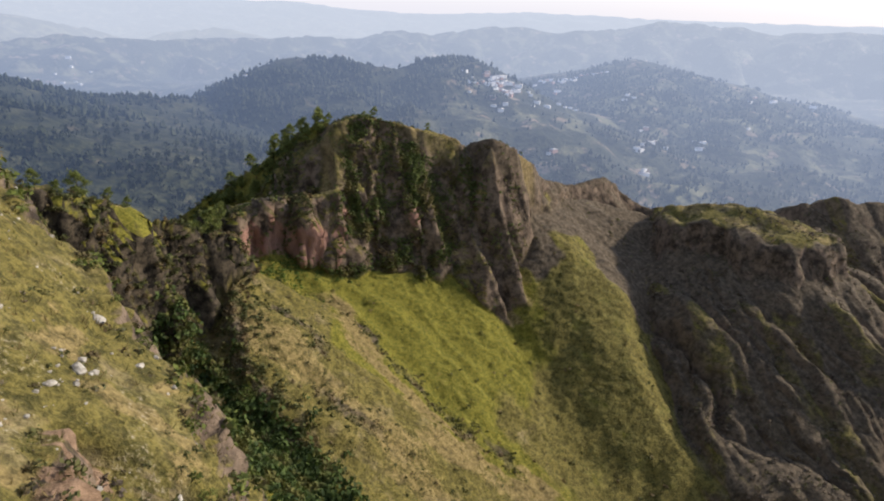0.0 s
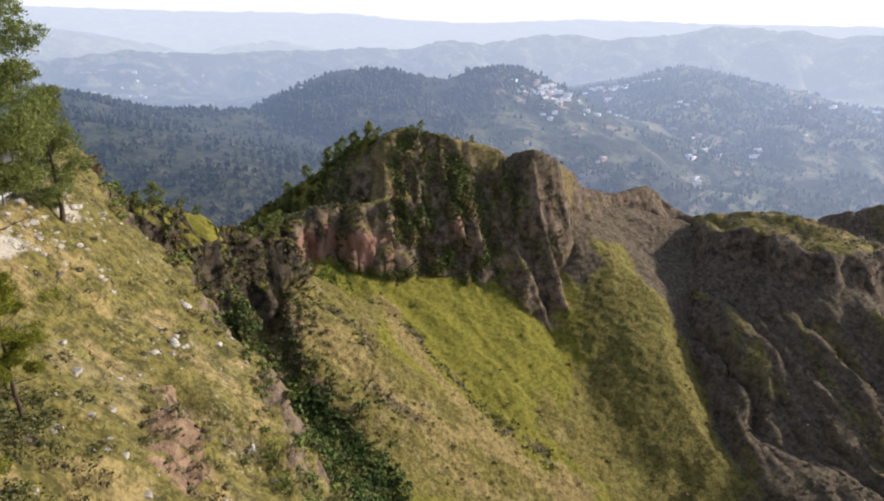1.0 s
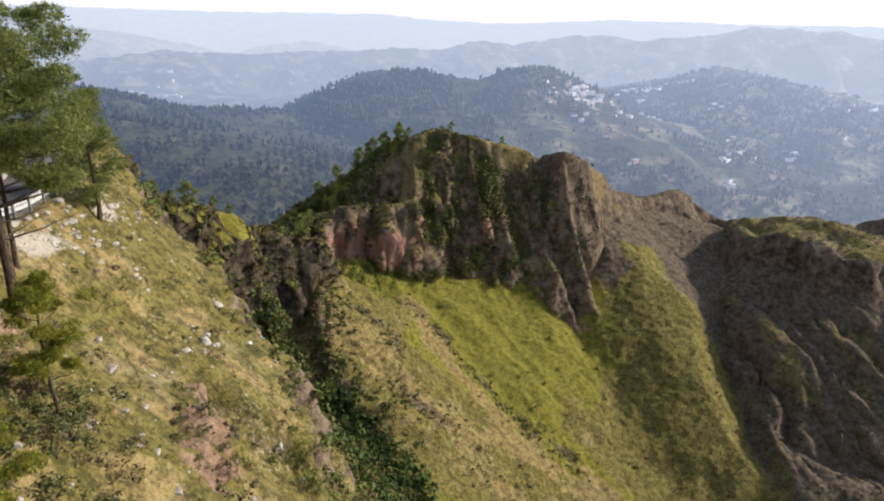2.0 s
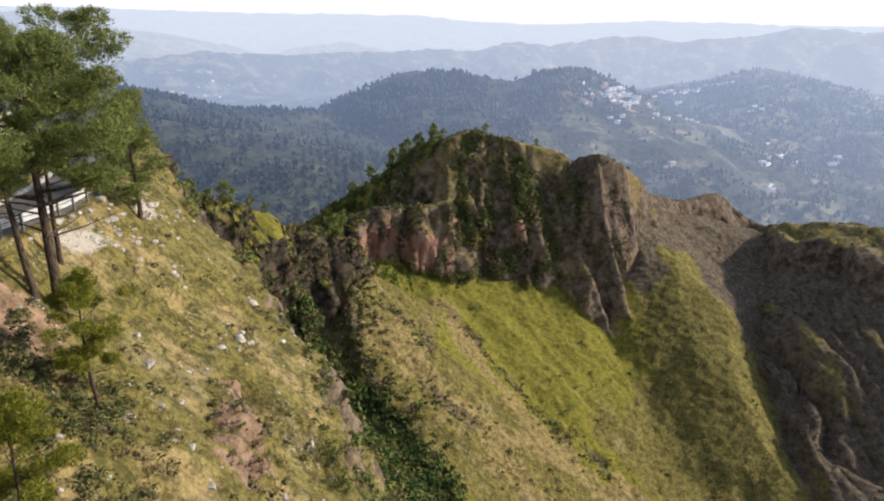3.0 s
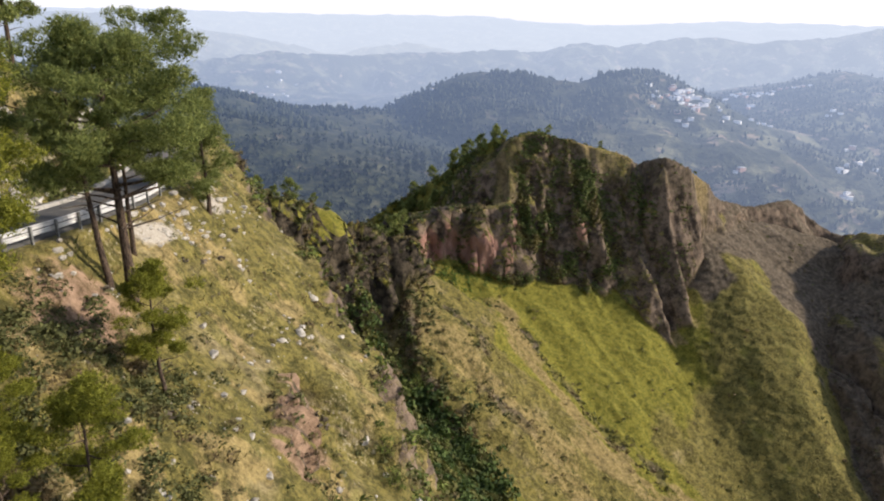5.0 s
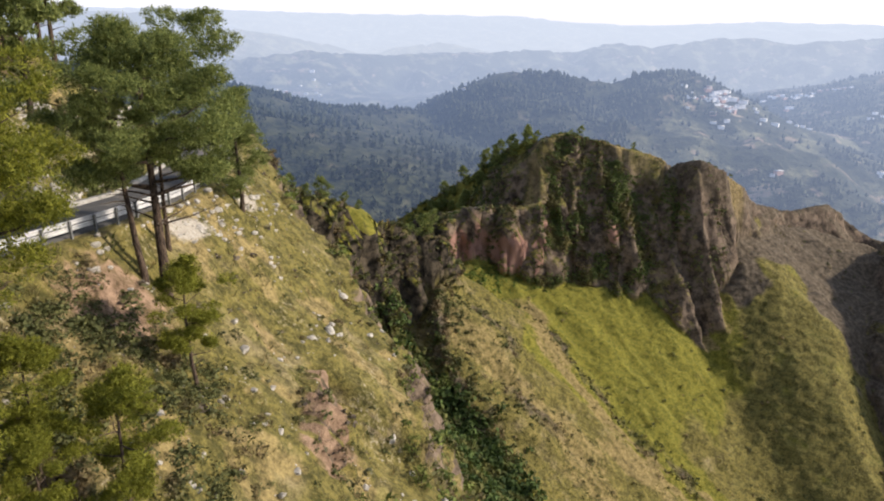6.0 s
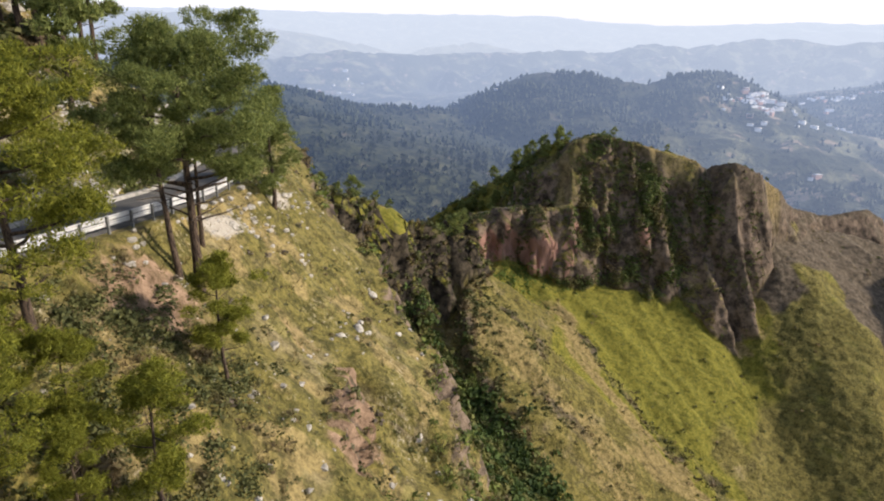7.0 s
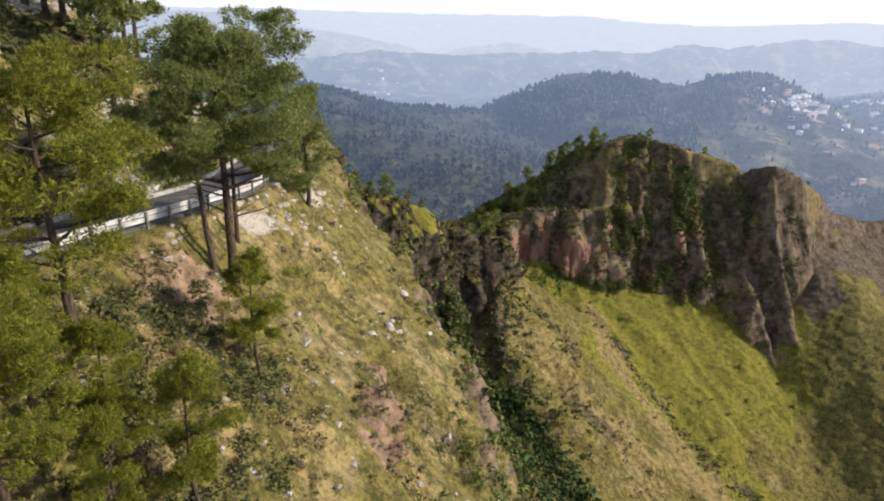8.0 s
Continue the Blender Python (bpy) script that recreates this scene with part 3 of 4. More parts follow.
# duller grass to the right: shade partly put into its colour
lush = np.maximum(lush * (1 - 0.4 * smooth(22, 36, gx)), 0.38 * inside * smooth(20, 32, gx))
dry = dry * (1 - 0.8 * inside * smooth(26, 38, gx))
lush = np.maximum(lush, 0.9 * inside * np.exp(-((gz + 57) / 4.0) ** 2) * smooth(-36, -28, gx) * smooth(24, 12, gx) * (gy > 138))
dry = dry * (1 - 0.8 * np.exp(-((gz + 57) / 3.5) ** 2) * (gx < 20) * (gy > 138) * inside)
heath = np.maximum(heath, smooth(10, 5, spread(EAST_CREST)) * (gx > 40))
scrubby = np.exp(-(spread(GULLY_RIB) / 3.5) ** 2)
heath = np.maximum(heath, 0.6 * inside * scrubby)
lush = np.maximum(lush, 0.75 * weights["outcrop"])
heath = heath * (1 - 0.85 * weights["outcrop"])
# outcrop tops lightened: pale grass plus sunlight put into the colour
dry = np.maximum(dry, 0.6 * weights["outcrop"] * smooth(0.4, 0.2, steepness))
ground = sheet("ground", sx, sy, sz, {"cover": (rockiness, lush, dry, 1.0), "soil": (pink, heath, stony, 1.0), "bare": (earth, pale, weights["outcrop"], 1.0)}, GROUND)
tagged(ground, "grassy mountainside bowl with dark crags and bushes", "ground", kind="structure")

FAR_BEARINGS = np.concatenate([BEARINGS[BEARINGS < 41.99][::3], BEARINGS[BEARINGS > 41.99]])
fx, fy = fan(FAR_BEARINGS, FAR_RANGES)
fz = terrain(fx, fy)[0]
fz[0] -= 0.3
hills = sheet("hazed_hills", fx, fy, fz, {"cover": (smooth(0.16, -0.02, fx / np.maximum(fy, 1)) * smooth(1400, 1000, np.hypot(fx, fy)), 0.0, 0.0, 1.0)}, COUNTRY)
tagged(hills, "blue wooded hills reaching to the horizon, haze painted on", "hills", kind="structure")


# ---- scatter and foliage helpers ----
rng = np.random.default_rng(11)
surface = np.stack([sx, sy, sz], -1)
cell = np.linalg.norm(np.cross(np.gradient(surface, axis=1), np.gradient(surface, axis=0)), axis=-1)
cell[:, (BEARINGS < -55) | (BEARINGS > 41)] = 0
snrm = normals(sx, sy, sz)
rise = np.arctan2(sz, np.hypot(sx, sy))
# ground the camera can't see keeps only a trace of the scatter
in_sight = np.where(rise >= np.maximum.accumulate(rise, axis=0) - 0.012, 1.0, 0.04)


def spots(n, weight):
    """n places on the ground, thick where the weight is large, with the normals there."""
    p = (cell * np.clip(weight, 0, None)).ravel()
    k = rng.choice(p.size, n, p=p / p.sum())
    jitter = rng.uniform(-0.5, 0.5, (n, 2))
    pts = surface.reshape(-1, 3)[k].copy()
    r = np.hypot(pts[:, 0], pts[:, 1])
    pts[:, :2] += jitter * (r * 0.003)[:, None]
    return pts, snrm.reshape(-1, 3)[k]


def raw_mesh(name, verts, faces, mat, smooth_faces=False):
    """A mesh of triangles or quads from arrays."""
    me = bpy.data.meshes.new(name)
    me.vertices.add(len(verts))
    me.vertices.foreach_set("co", np.asarray(verts, np.float32).ravel())
    n = faces.shape[1]
    me.loops.add(faces.size)
    me.loops.foreach_set("vertex_index", faces.astype(np.int32).ravel())
    me.polygons.add(len(faces))
    me.polygons.foreach_set("loop_start", np.arange(0, faces.size, n, dtype=np.int32))
    if smooth_faces:
        me.polygons.foreach_set("use_smooth", np.ones(len(faces), bool))
    me.update(calc_edges=True)
    me.materials.append(mat)
    return me


def leaf_ball(n, size, flat=1.0, shell=0.55, gen=rng):
    """Leaves as small bent quads spread through the outer part of a unit ball."""
    d = gen.normal(size=(n, 3))
    d /= np.linalg.norm(d, axis=1, keepdims=True)
    d[:, 2] = np.where(d[:, 2] < -0.45, -d[:, 2], d[:, 2])
    c = d * gen.uniform(shell, 1.0, (n, 1)) * (1 + 0.25 * noise3(d[:, 0] * 2.3, d[:, 1] * 2.3, d[:, 2] * 2.3, int(gen.integers(99)))[:, None])
    n1 = d + 0.7 * gen.normal(size=(n, 3))
    n1 /= np.linalg.norm(n1, axis=1, keepdims=True)
    a = np.cross(n1, gen.normal(size=(n, 3)))
    a /= np.linalg.norm(a, axis=1, keepdims=True)
    b = np.cross(n1, a)
    s = size * gen.uniform(0.6, 1.4, (n, 1))
    v = np.stack([c - a * s, c - b * s * 0.6 + n1 * s * 0.25, c + a * s, c + b * s * 0.6 + n1 * s * 0.25], 1)
    v[..., 2] *= flat
    return v.reshape(-1, 3)


def scattered(name, variants, pts, sizes, mat, lean=None, stretch=None):
    """Joins turned and scaled copies of the variants (four or three corners a leaf) into one mesh."""
    verts, corners = [], variants[0][1]
    pick = rng.integers(len(variants), size=len(pts))
    turn = rng.uniform(0, 2 * np.pi, len(pts))
    for v, (base, _) in enumerate(variants):
        m = pick == v
        if not m.any():
            continue
        c, s = np.cos(turn[m])[:, None], np.sin(turn[m])[:, None]
        x, y, z = base[None, :, 0], base[None, :, 1], base[None, :, 2]
        st = 1.0 if stretch is None else stretch[m][:, None]
        out = np.stack([(x * c - y * s), (x * s + y * c), np.broadcast_to(z, (m.sum(), len(base))) * st], -1) * sizes[m][:, None, None]
        if lean is not None:
            out[..., :2] += out[..., 2:3] * lean[m][:, None, :2]
        verts.append((out + pts[m][:, None, :]).reshape(-1, 3))
    verts = np.concatenate(verts)
    return raw_mesh(name, verts, np.arange(len(verts)).reshape(-1, corners), mat)


def leaf_material(name, dark, light, extra=None, haze=False, through=0.25):
    m, t, b = material(name, 0.75)
    geo = t.nodes.new("ShaderNodeNewGeometry")
    c = mix(t, geo.outputs["Random Per Island"], dark, light)
    if extra:
        c = mix(t, ramp(t, tex(t, extra[1], 2), 0.48, 0.62), c, mix(t, geo.outputs["Random Per Island"], tuple(0.6 * k for k in extra[0]), extra[0]))
    # far foliage: haze put in as emission, own colour dimmed to match
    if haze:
        veil = painted_haze(t, b)
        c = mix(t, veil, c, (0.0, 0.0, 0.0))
    wire(t, c, b.inputs["Base Color"])
    if through:
        tr = t.nodes.new("ShaderNodeBsdfTranslucent")
        wire(t, c, tr.inputs["Color"])
        ms = t.nodes.new("ShaderNodeMixShader")
        ms.inputs[0].default_value = through
        wire(t, b.outputs[0], ms.inputs[1])
        wire(t, tr.outputs[0], ms.inputs[2])
        wire(t, ms.outputs[0], t.nodes["Material Output"].inputs["Surface"])
    return m


BUSH = leaf_material("bush_leaves", (0.045, 0.056, 0.02), (0.16, 0.162, 0.058), ((0.22, 0.165, 0.085), 3.0))
CLIFF = leaf_material("cliff_leaves", (0.05, 0.078, 0.024), (0.18, 0.21, 0.06), ((0.2, 0.175, 0.065), 5.0))
LUSH = leaf_material("lush_leaves", (0.045, 0.08, 0.015), (0.16, 0.225, 0.045))
EDGE_LEAVES = leaf_material("edge_leaves", (0.06, 0.085, 0.02), (0.2, 0.24, 0.055), ((0.2, 0.16, 0.08), 2.5))
GULLY = leaf_material("gully_leaves", (0.025, 0.046, 0.015), (0.105, 0.155, 0.04), ((0.17, 0.17, 0.05), 4.0))
TWIGS = leaf_material("grey_twigs", (0.085, 0.068, 0.052), (0.23, 0.19, 0.15), ((0.17, 0.17, 0.08), 2.0))
GRASS = leaf_material("grass_blades", (0.14, 0.115, 0.045), (0.38, 0.3, 0.14), ((0.15, 0.16, 0.04), 1.8), through=0.5)
BOWL_GRASS = leaf_material("bowl_grass", (0.1, 0.105, 0.016), (0.24, 0.225, 0.036), ((0.26, 0.21, 0.07), 9.0))
NEEDLES = leaf_material("pine_needles", (0.08, 0.112, 0.034), (0.32, 0.35, 0.108), through=0.5)
YOUNG = leaf_material("young_pine_needles", (0.075, 0.092, 0.014), (0.36, 0.36, 0.05), through=0.5)
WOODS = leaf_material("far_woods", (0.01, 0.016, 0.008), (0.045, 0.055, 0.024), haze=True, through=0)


def bark_material():
    m, t, b = material("pine_bark", 0.95)
    g = tex(t, 0.09, 5, 0.7, stretch=(1, 1, 0.25))
    wire(t, mix(t, ramp(t, g, 0.35, 0.65), (0.022, 0.016, 0.013), (0.12, 0.085, 0.062)), b.inputs["Base Color"])
    bump(t, b, g, 1.0, 0.04)
    return m


BARK = bark_material()


def stuff(name, me, label, category):
    return tagged(new(name, me), label, category, kind="stuff")


def tuft(blades, spread, width):
    v = []
    for _ in range(blades):
        a, o = rng.uniform(0, 2 * math.pi), rng.uniform(0, 0.35)
        px, py = o * math.cos(a), o * math.sin(a)
        w = rng.uniform(0, math.pi)
        dx, dy = width * math.cos(w), width * math.sin(w)
        h = rng.uniform(0.6, 1.1)
        v += [(px - dx, py - dy, -0.1), (px + dx, py + dy, -0.1), (px + spread * math.cos(a), py + spread * math.sin(a), h)]
    return np.array(v)


# ---- pines ----
def tube(points, radii, sides=7):
    """A tapered limb along points."""
    pts = np.array(points, float)
    verts, faces = [], []
    for i, p in enumerate(pts):
        d = pts[min(i + 1, len(pts) - 1)] - pts[max(i - 1, 0)]
        d /= np.linalg.norm(d)
        a = np.cross(d, (0.31, 0.95, 0.05))
        a /= np.linalg.norm(a)
        b = np.cross(d, a)
        for k in range(sides):
            w = 2 * math.pi * k / sides
            verts.append(p + radii[i] * (a * math.cos(w) + b * math.sin(w)))
    for i in range(len(pts) - 1):
        for k in range(sides):
            faces.append((i * sides + k, i * sides + (k + 1) % sides, (i + 1) * sides + (k + 1) % sides, (i + 1) * sides + k))
    return np.array(verts), np.array(faces)


def needle_clump(n, gen, wide=1.0):
    """A brush of needles round a twig's end, unit size."""
    d = gen.normal(size=(n, 3)) + (0, 0, 0.45)
    d /= np.linalg.norm(d, axis=1, keepdims=True)
    c = 0.35 * gen.normal(size=(n, 3)) * (1, 1, 0.7)
    side = np.cross(d, gen.normal(size=(n, 3)))
    side /= np.linalg.norm(side, axis=1, keepdims=True)
    w = wide * gen.uniform(0.028, 0.055, (n, 1))
    tip = c + d * gen.uniform(0.55, 1.0, (n, 1))
    return np.stack([c - side * w, c + side * w, tip], 1).reshape(-1, 3)


def part(name, me, parent, label=""):
    ob = new(name, me)
    ob.parent = parent
    return tagged(ob, label)


def mass(p, gen, r, n):
    """Twig ends over the upper part of one rounded mass of foliage."""
    d = gen.normal(size=(n, 3)) + (0, 0, 0.35)
    d /= np.linalg.norm(d, axis=1, keepdims=True)
    return list(p + d * (r, r, r * 0.68) * gen.uniform(0.55, 1.0, (n, 1)))


def pine(height, clear, spread, clumps, size, needles, seed, leaf, girth, limbs=12, crooked=0.3, puff=0.4, wide=1.6, puffs=6, dome=0, dead=0):
    """A pine of that height, bare up to the share `clear`, its crown spread metres wide to each side."""
    gen = np.random.default_rng(seed)
    root = new("pine_tree")
    zs = np.linspace(-0.6, height * 0.95, 12)
    bend = np.cumsum(gen.normal(0, crooked * 0.12, (12, 2)), axis=0)
    bend -= bend[0]
    stem = np.column_stack([bend, zs])
    v, f = tube(stem, girth * (1 - 0.82 * np.linspace(0, 1, 12)) * np.where(zs < 0.3, 1.25, 1), 9)
    part("trunk", raw_mesh("trunk", v, f, BARK, True), root, "dark furrowed bark")
    tips = []
    for i in range(limbs):
        s = clear * 0.8 + (0.97 - clear * 0.8) * (i + gen.uniform(0.1, 0.9)) / limbs
        h = s * height
        base = np.array([np.interp(h, zs, stem[:, 0]), np.interp(h, zs, stem[:, 1]), h])
        q = np.clip((s - clear) / (1 - clear), 0.0, 1)
        reach = spread * (math.sin(math.pi * (0.22 + 0.74 * q)) ** 0.8) * gen.uniform(0.7, 0.98)
        w = i * 2.4 + gen.uniform(-0.5, 0.5)
        rise = gen.uniform(0.05, 0.3) + 0.35 * q
        out = np.array([math.cos(w), math.sin(w), 0])
        pts = [base + out * reach * k + np.array([0, 0, reach * rise * k ** 1.5]) + gen.normal(0, 0.06, 3) * k for k in (0, 0.3, 0.6, 0.85, 1.0)]
        g = girth * (0.36 - 0.2 * q)
        v, f = tube(pts, [g, g * 0.75, g * 0.5, g * 0.3, g * 0.12], 6)
        part("limb", raw_mesh("limb", v, f, BARK, True), root)
        for _ in range(puffs):
            k = gen.uniform(0.4, 1.08) if q > 0.02 else gen.uniform(0.75, 1.05)
            p = base + out * reach * k + np.array([0, 0, reach * rise * k ** 1.5 + gen.uniform(0, 0.35)])
            p = p + np.array([-out[1], out[0], 0]) * gen.normal(0, 0.3) * reach * k
            tips += mass(p, gen, puff * gen.uniform(0.75, 1.3), max(2, int(clumps / limbs / puffs)))
    for i in range(dead):
        h = height * clear * gen.uniform(0.55, 0.98)
        base = np.array([np.interp(h, zs, stem[:, 0]), np.interp(h, zs, stem[:, 1]), h])
        w, reach = i * 2.1 + gen.uniform(-0.4, 0.4), spread * gen.uniform(0.3, 0.62)
        out = np.array([math.cos(w), math.sin(w), 0])
        pts = [base + out * reach * k + np.array([0, 0, reach * 0.22 * k]) + gen.normal(0, 0.09, 3) * k for k in (0, 0.25, 0.5, 0.75, 1.0)]
        v, f = tube(pts, girth * np.array([0.22, 0.17, 0.12, 0.07, 0.03]), 5)
        part("bare_branch", raw_mesh("bare_branch", v, f, BARK, True), root, "dead leafless branch")
    for _ in range(dome):
        d = gen.normal(size=3)
        d *= gen.uniform(0.45, 1.0) / np.linalg.norm(d)
        half = height * (1 - clear) * 0.5
        p = np.array([np.interp(height * 0.7, zs, stem[:, 0]), np.interp(height * 0.7, zs, stem[:, 1]), height * clear + half * 1.04]) + d * (spread * 0.92, spread * 0.92, half * 0.95)
        tips += mass(p, gen, puff * gen.uniform(0.9, 1.4), int(0.34 * clumps / dome))
    top = np.array([stem[-1, 0], stem[-1, 1], height * 0.93])
    for _ in range(int(clumps * 0.14)):
        tips.append(top + gen.normal(0, 1, 3) * (spread * 0.22, spread * 0.22, height * 0.035))
    tips = np.array(tips)
    sets = [needle_clump(needles, gen, wide) for _ in range(6)]
    verts = []
    for k, p in enumerate(tips):
        base = sets[k % 6]
        w = gen.uniform(0, 2 * math.pi)
        c, s = math.cos(w), math.sin(w)
        verts.append(np.column_stack([base[:, 0] * c - base[:, 1] * s, base[:, 0] * s + base[:, 1] * c, base[:, 2]]) * size * gen.uniform(0.7, 1.3) + p)
    verts = np.concatenate(verts)
    part("crown", raw_mesh("crown", verts, np.arange(len(verts)).reshape(-1, 3), leaf), root, "loose green needle clumps")
    return root


# ---- road, guard rail ----
def along(line, step, off=0.0):
    """Evenly spaced places along a line in plan, softened at its bends, moved off to its left, with the heading."""
    pts = []
    for (ax, ay), (bx, by) in zip(line, line[1:]):
        n = max(1, int(math.hypot(bx - ax, by - ay) / step))
        pts += [(ax + (bx - ax) * k / n, ay + (by - ay) * k / n) for k in range(n)]
    p = np.array(pts)
    for _ in range(12):
        p[1:-1] = (p[:-2] + 2 * p[1:-1] + p[2:]) / 4
    d = np.gradient(p, axis=0)
    d /= np.linalg.norm(d, axis=1, keepdims=True)
    return p + off * np.column_stack([-d[:, 1], d[:, 0]]), d


def asphalt_material():
    m, t, b = material("asphalt", 0.9)
    g = tex(t, 0.08, 4, 0.7)
    c = mix(t, g, (0.05, 0.05, 0.05), (0.12, 0.115, 0.11))
    c = mix(t, ramp(t, tex(t, 1.5, 4), 0.5, 0.75), c, (0.2, 0.18, 0.15))
    wire(t, c, b.inputs["Base Color"])
    bump(t, b, g, 0.4, 0.01)
    return m


def plain(name, low, high, size, rough=0.7, metal=0.0, haze=False):
    m, t, b = material(name, rough)
    b.inputs["Metallic"].default_value = metal
    c = mix(t, ramp(t, tex(t, size, 5, 0.65), 0.3, 0.7), low, high)
    # far walls and roofs: haze put in as emission over a dimmed colour
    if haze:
        veil = painted_haze(t, b)
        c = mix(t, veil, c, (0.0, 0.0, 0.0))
    wire(t, c, b.inputs["Base Color"])
    bump(t, b, tex(t, size * 0.4, 4), 0.3, size * 0.1)
    return m


ASPHALT = asphalt_material()
ZINC = plain("galvanised_steel", (0.42, 0.42, 0.43), (0.62, 0.62, 0.61), 0.5, 0.5, 0.15)
POST = plain("weathered_post", (0.12, 0.12, 0.12), (0.3, 0.3, 0.29), 0.2, 0.7, 0.3)
LIMESTONE = plain("pale_limestone", (0.25, 0.23, 0.195), (0.55, 0.515, 0.46), 0.35, 0.95)
CONCRETE = plain("kerb_concrete", (0.2, 0.19, 0.17), (0.42, 0.4, 0.36), 0.6, 0.9)


def ribbon(name, line, offsets, lift, mat, step=1.0, y0=-99, y1=99):
    """A strip along the road: offsets across it, each with its lift over the road's level."""
    rows = []
    for o, h in zip(offsets, lift):
        p, _ = along(line, step, o)
        rows.append(np.column_stack([p, road_level(p[:, 1]) + h]))
    v = np.stack(rows, 1)
    keep = (v[:, 0, 1] > y0) & (v[:, 0, 1] < y1)
    v = v[keep]
    n, m = v.shape[:2]
    f = [(i * m + k, i * m + k + 1, (i + 1) * m + k + 1, (i + 1) * m + k) for i in range(n - 1) for k in range(m - 1)]
    return raw_mesh(name, v.reshape(-1, 3), np.array(f), mat)


tagged(new("road", ribbon("road", ROAD, [2.45, 1.2, 0, -1.2, -2.3, -2.32], [0.09, 0.12, 0.14, 0.12, 0.09, -0.2], ASPHALT)),
       "narrow grey asphalt mountain road", "road", kind="structure")
tagged(new("kerb", ribbon("kerb", ROAD, [3.0, 2.98, 2.6, 2.55], [-0.2, 0.3, 0.28, 0.0], CONCRETE)), "pale concrete edge along the road", "kerb", kind="structure")

rail = new("guard_rail")
for h in (0.42, 0.72):
    shape = [(0.0, -0.13), (0.05, -0.1), (0.05, -0.05), (0.0, -0.015), (0.0, 0.015), (0.05, 0.05), (0.05, 0.1), (0.0, 0.13)]
    beam = ribbon("beam", ROAD, [-2.5 - o for o, _ in shape], [h + 0.1 + z for _, z in shape], ZINC, y0=-8, y1=47.5)
    part("beam", beam, rail, "galvanised corrugated steel beam")
bm = bmesh.new()
bmesh.ops.create_cube(bm, size=1.0)
for v in bm.verts:
    v.co = Vector((v.co.x * 0.13, v.co.y * 0.13, (v.co.z + 0.5) * 1.35 - 0.45))
bmesh.ops.bevel(bm, geom=bm.edges[:], offset=0.012, segments=1, affect="EDGES")
post_mesh = bpy.data.meshes.new("post")
bm.to_mesh(post_mesh)
bm.free()
post_mesh.materials.append(POST)
rp, rd = along(ROAD, 2.0, -2.68)
for (x, y), (dx, dy) in zip(rp, rd):
    if -8 < y < 47:
        o = part("post", post_mesh, rail)
        o.matrix_basis = pose(x, y, float(road_level(y)) + 0.05, 0, 0, math.degrees(math.atan2(dy, dx)))
tagged(rail, "two-beam steel guard rail along the road edge", "guard rail")


# ---- stones ----
def stone_variants(n, rough=0.35):
    out = []
    for k in range(n):
        bm = bmesh.new()
        bmesh.ops.create_icosphere(bm, subdivisions=1, radius=1.0)
        bm.faces.ensure_lookup_table()
        d = np.array([v.co[:] for v in bm.verts])
        s = 1 + rough * noise3(d[:, 0] * 1.7 + 9 * k, d[:, 1] * 1.7, d[:, 2] * 1.7, 20 + k)
        d = d * s[:, None] * np.array([1.0, 0.8, 0.6])
        out.append((np.concatenate([[d[v.index] for v in f.verts] for f in bm.faces]), 3))
        bm.free()
    return out


on_near = weights["near"] * (np.abs(road_d) > 3.2)
below_road = on_near * (road_d < -3.2)
cluster = fbm(gx, gy, 3.0, 3, 120) + 0.5 * fbm(gx, gy, 12, 2, 121)
STONES = stone_variants(7)
pts, _ = spots(8500, below_road * (0.08 + smooth(0.0, 0.8, cluster) ** 2))
stuff("scattered_stones", scattered("scattered_stones", STONES, pts, 0.045 + 0.3 * rng.power(0.22, len(pts)), LIMESTONE), "pale limestone stones strewn over the grass slope", "stones")
pts, _ = spots(1500, on_near * (road_d > 3) * smooth(16, 4, np.hypot(gx + 38, gy - 41) - 8) * smooth(-0.3, 0.5, cluster))
stuff("bank_rubble", scattered("bank_rubble", STONES, pts, 0.12 + 0.45 * rng.power(0.4, len(pts)), LIMESTONE), "pale broken rock on the road cutting", "rubble")
pts, _ = spots(170, on_near * (np.exp(-((gx + 25.8) / 1.6) ** 2 - ((gy - 39) / 3.6) ** 2) + 0.9 * np.exp(-((gx + 27) / 1.3) ** 2 - ((gy - 48) / 2.4) ** 2)))
stuff("roadside_rubble", scattered("roadside_rubble", STONES, pts, 0.08 + 0.32 * rng.power(0.4, len(pts)), LIMESTONE), "white rubble heap below the road edge", "rubble")



def boulder(size, seed):
    """A blocky weathered stone, flattened below."""
    bm = bmesh.new()
    bmesh.ops.create_icosphere(bm, subdivisions=2, radius=1.0)
    d = np.array([v.co[:] for v in bm.verts])
    d = np.sign(d) * np.abs(d) ** 0.75 * (1 + 0.32 * noise3(d[:, 0] * 1.4 + 3 * seed, d[:, 1] * 1.4, d[:, 2] * 1.4, seed) + 0.1 * noise3(d[:, 0] * 4, d[:, 1] * 4 + seed, d[:, 2] * 4, seed))[:, None]
    for v, c in zip(bm.verts, d):
        v.co = Vector((c[0] * size, c[1] * size * 0.75, max(c[2], -0.5) * size * 0.6))
    me = bpy.data.meshes.new("boulder")
    bm.to_mesh(me)
    bm.free()
    me.materials.append(LIMESTONE)
    return new("boulder", me)


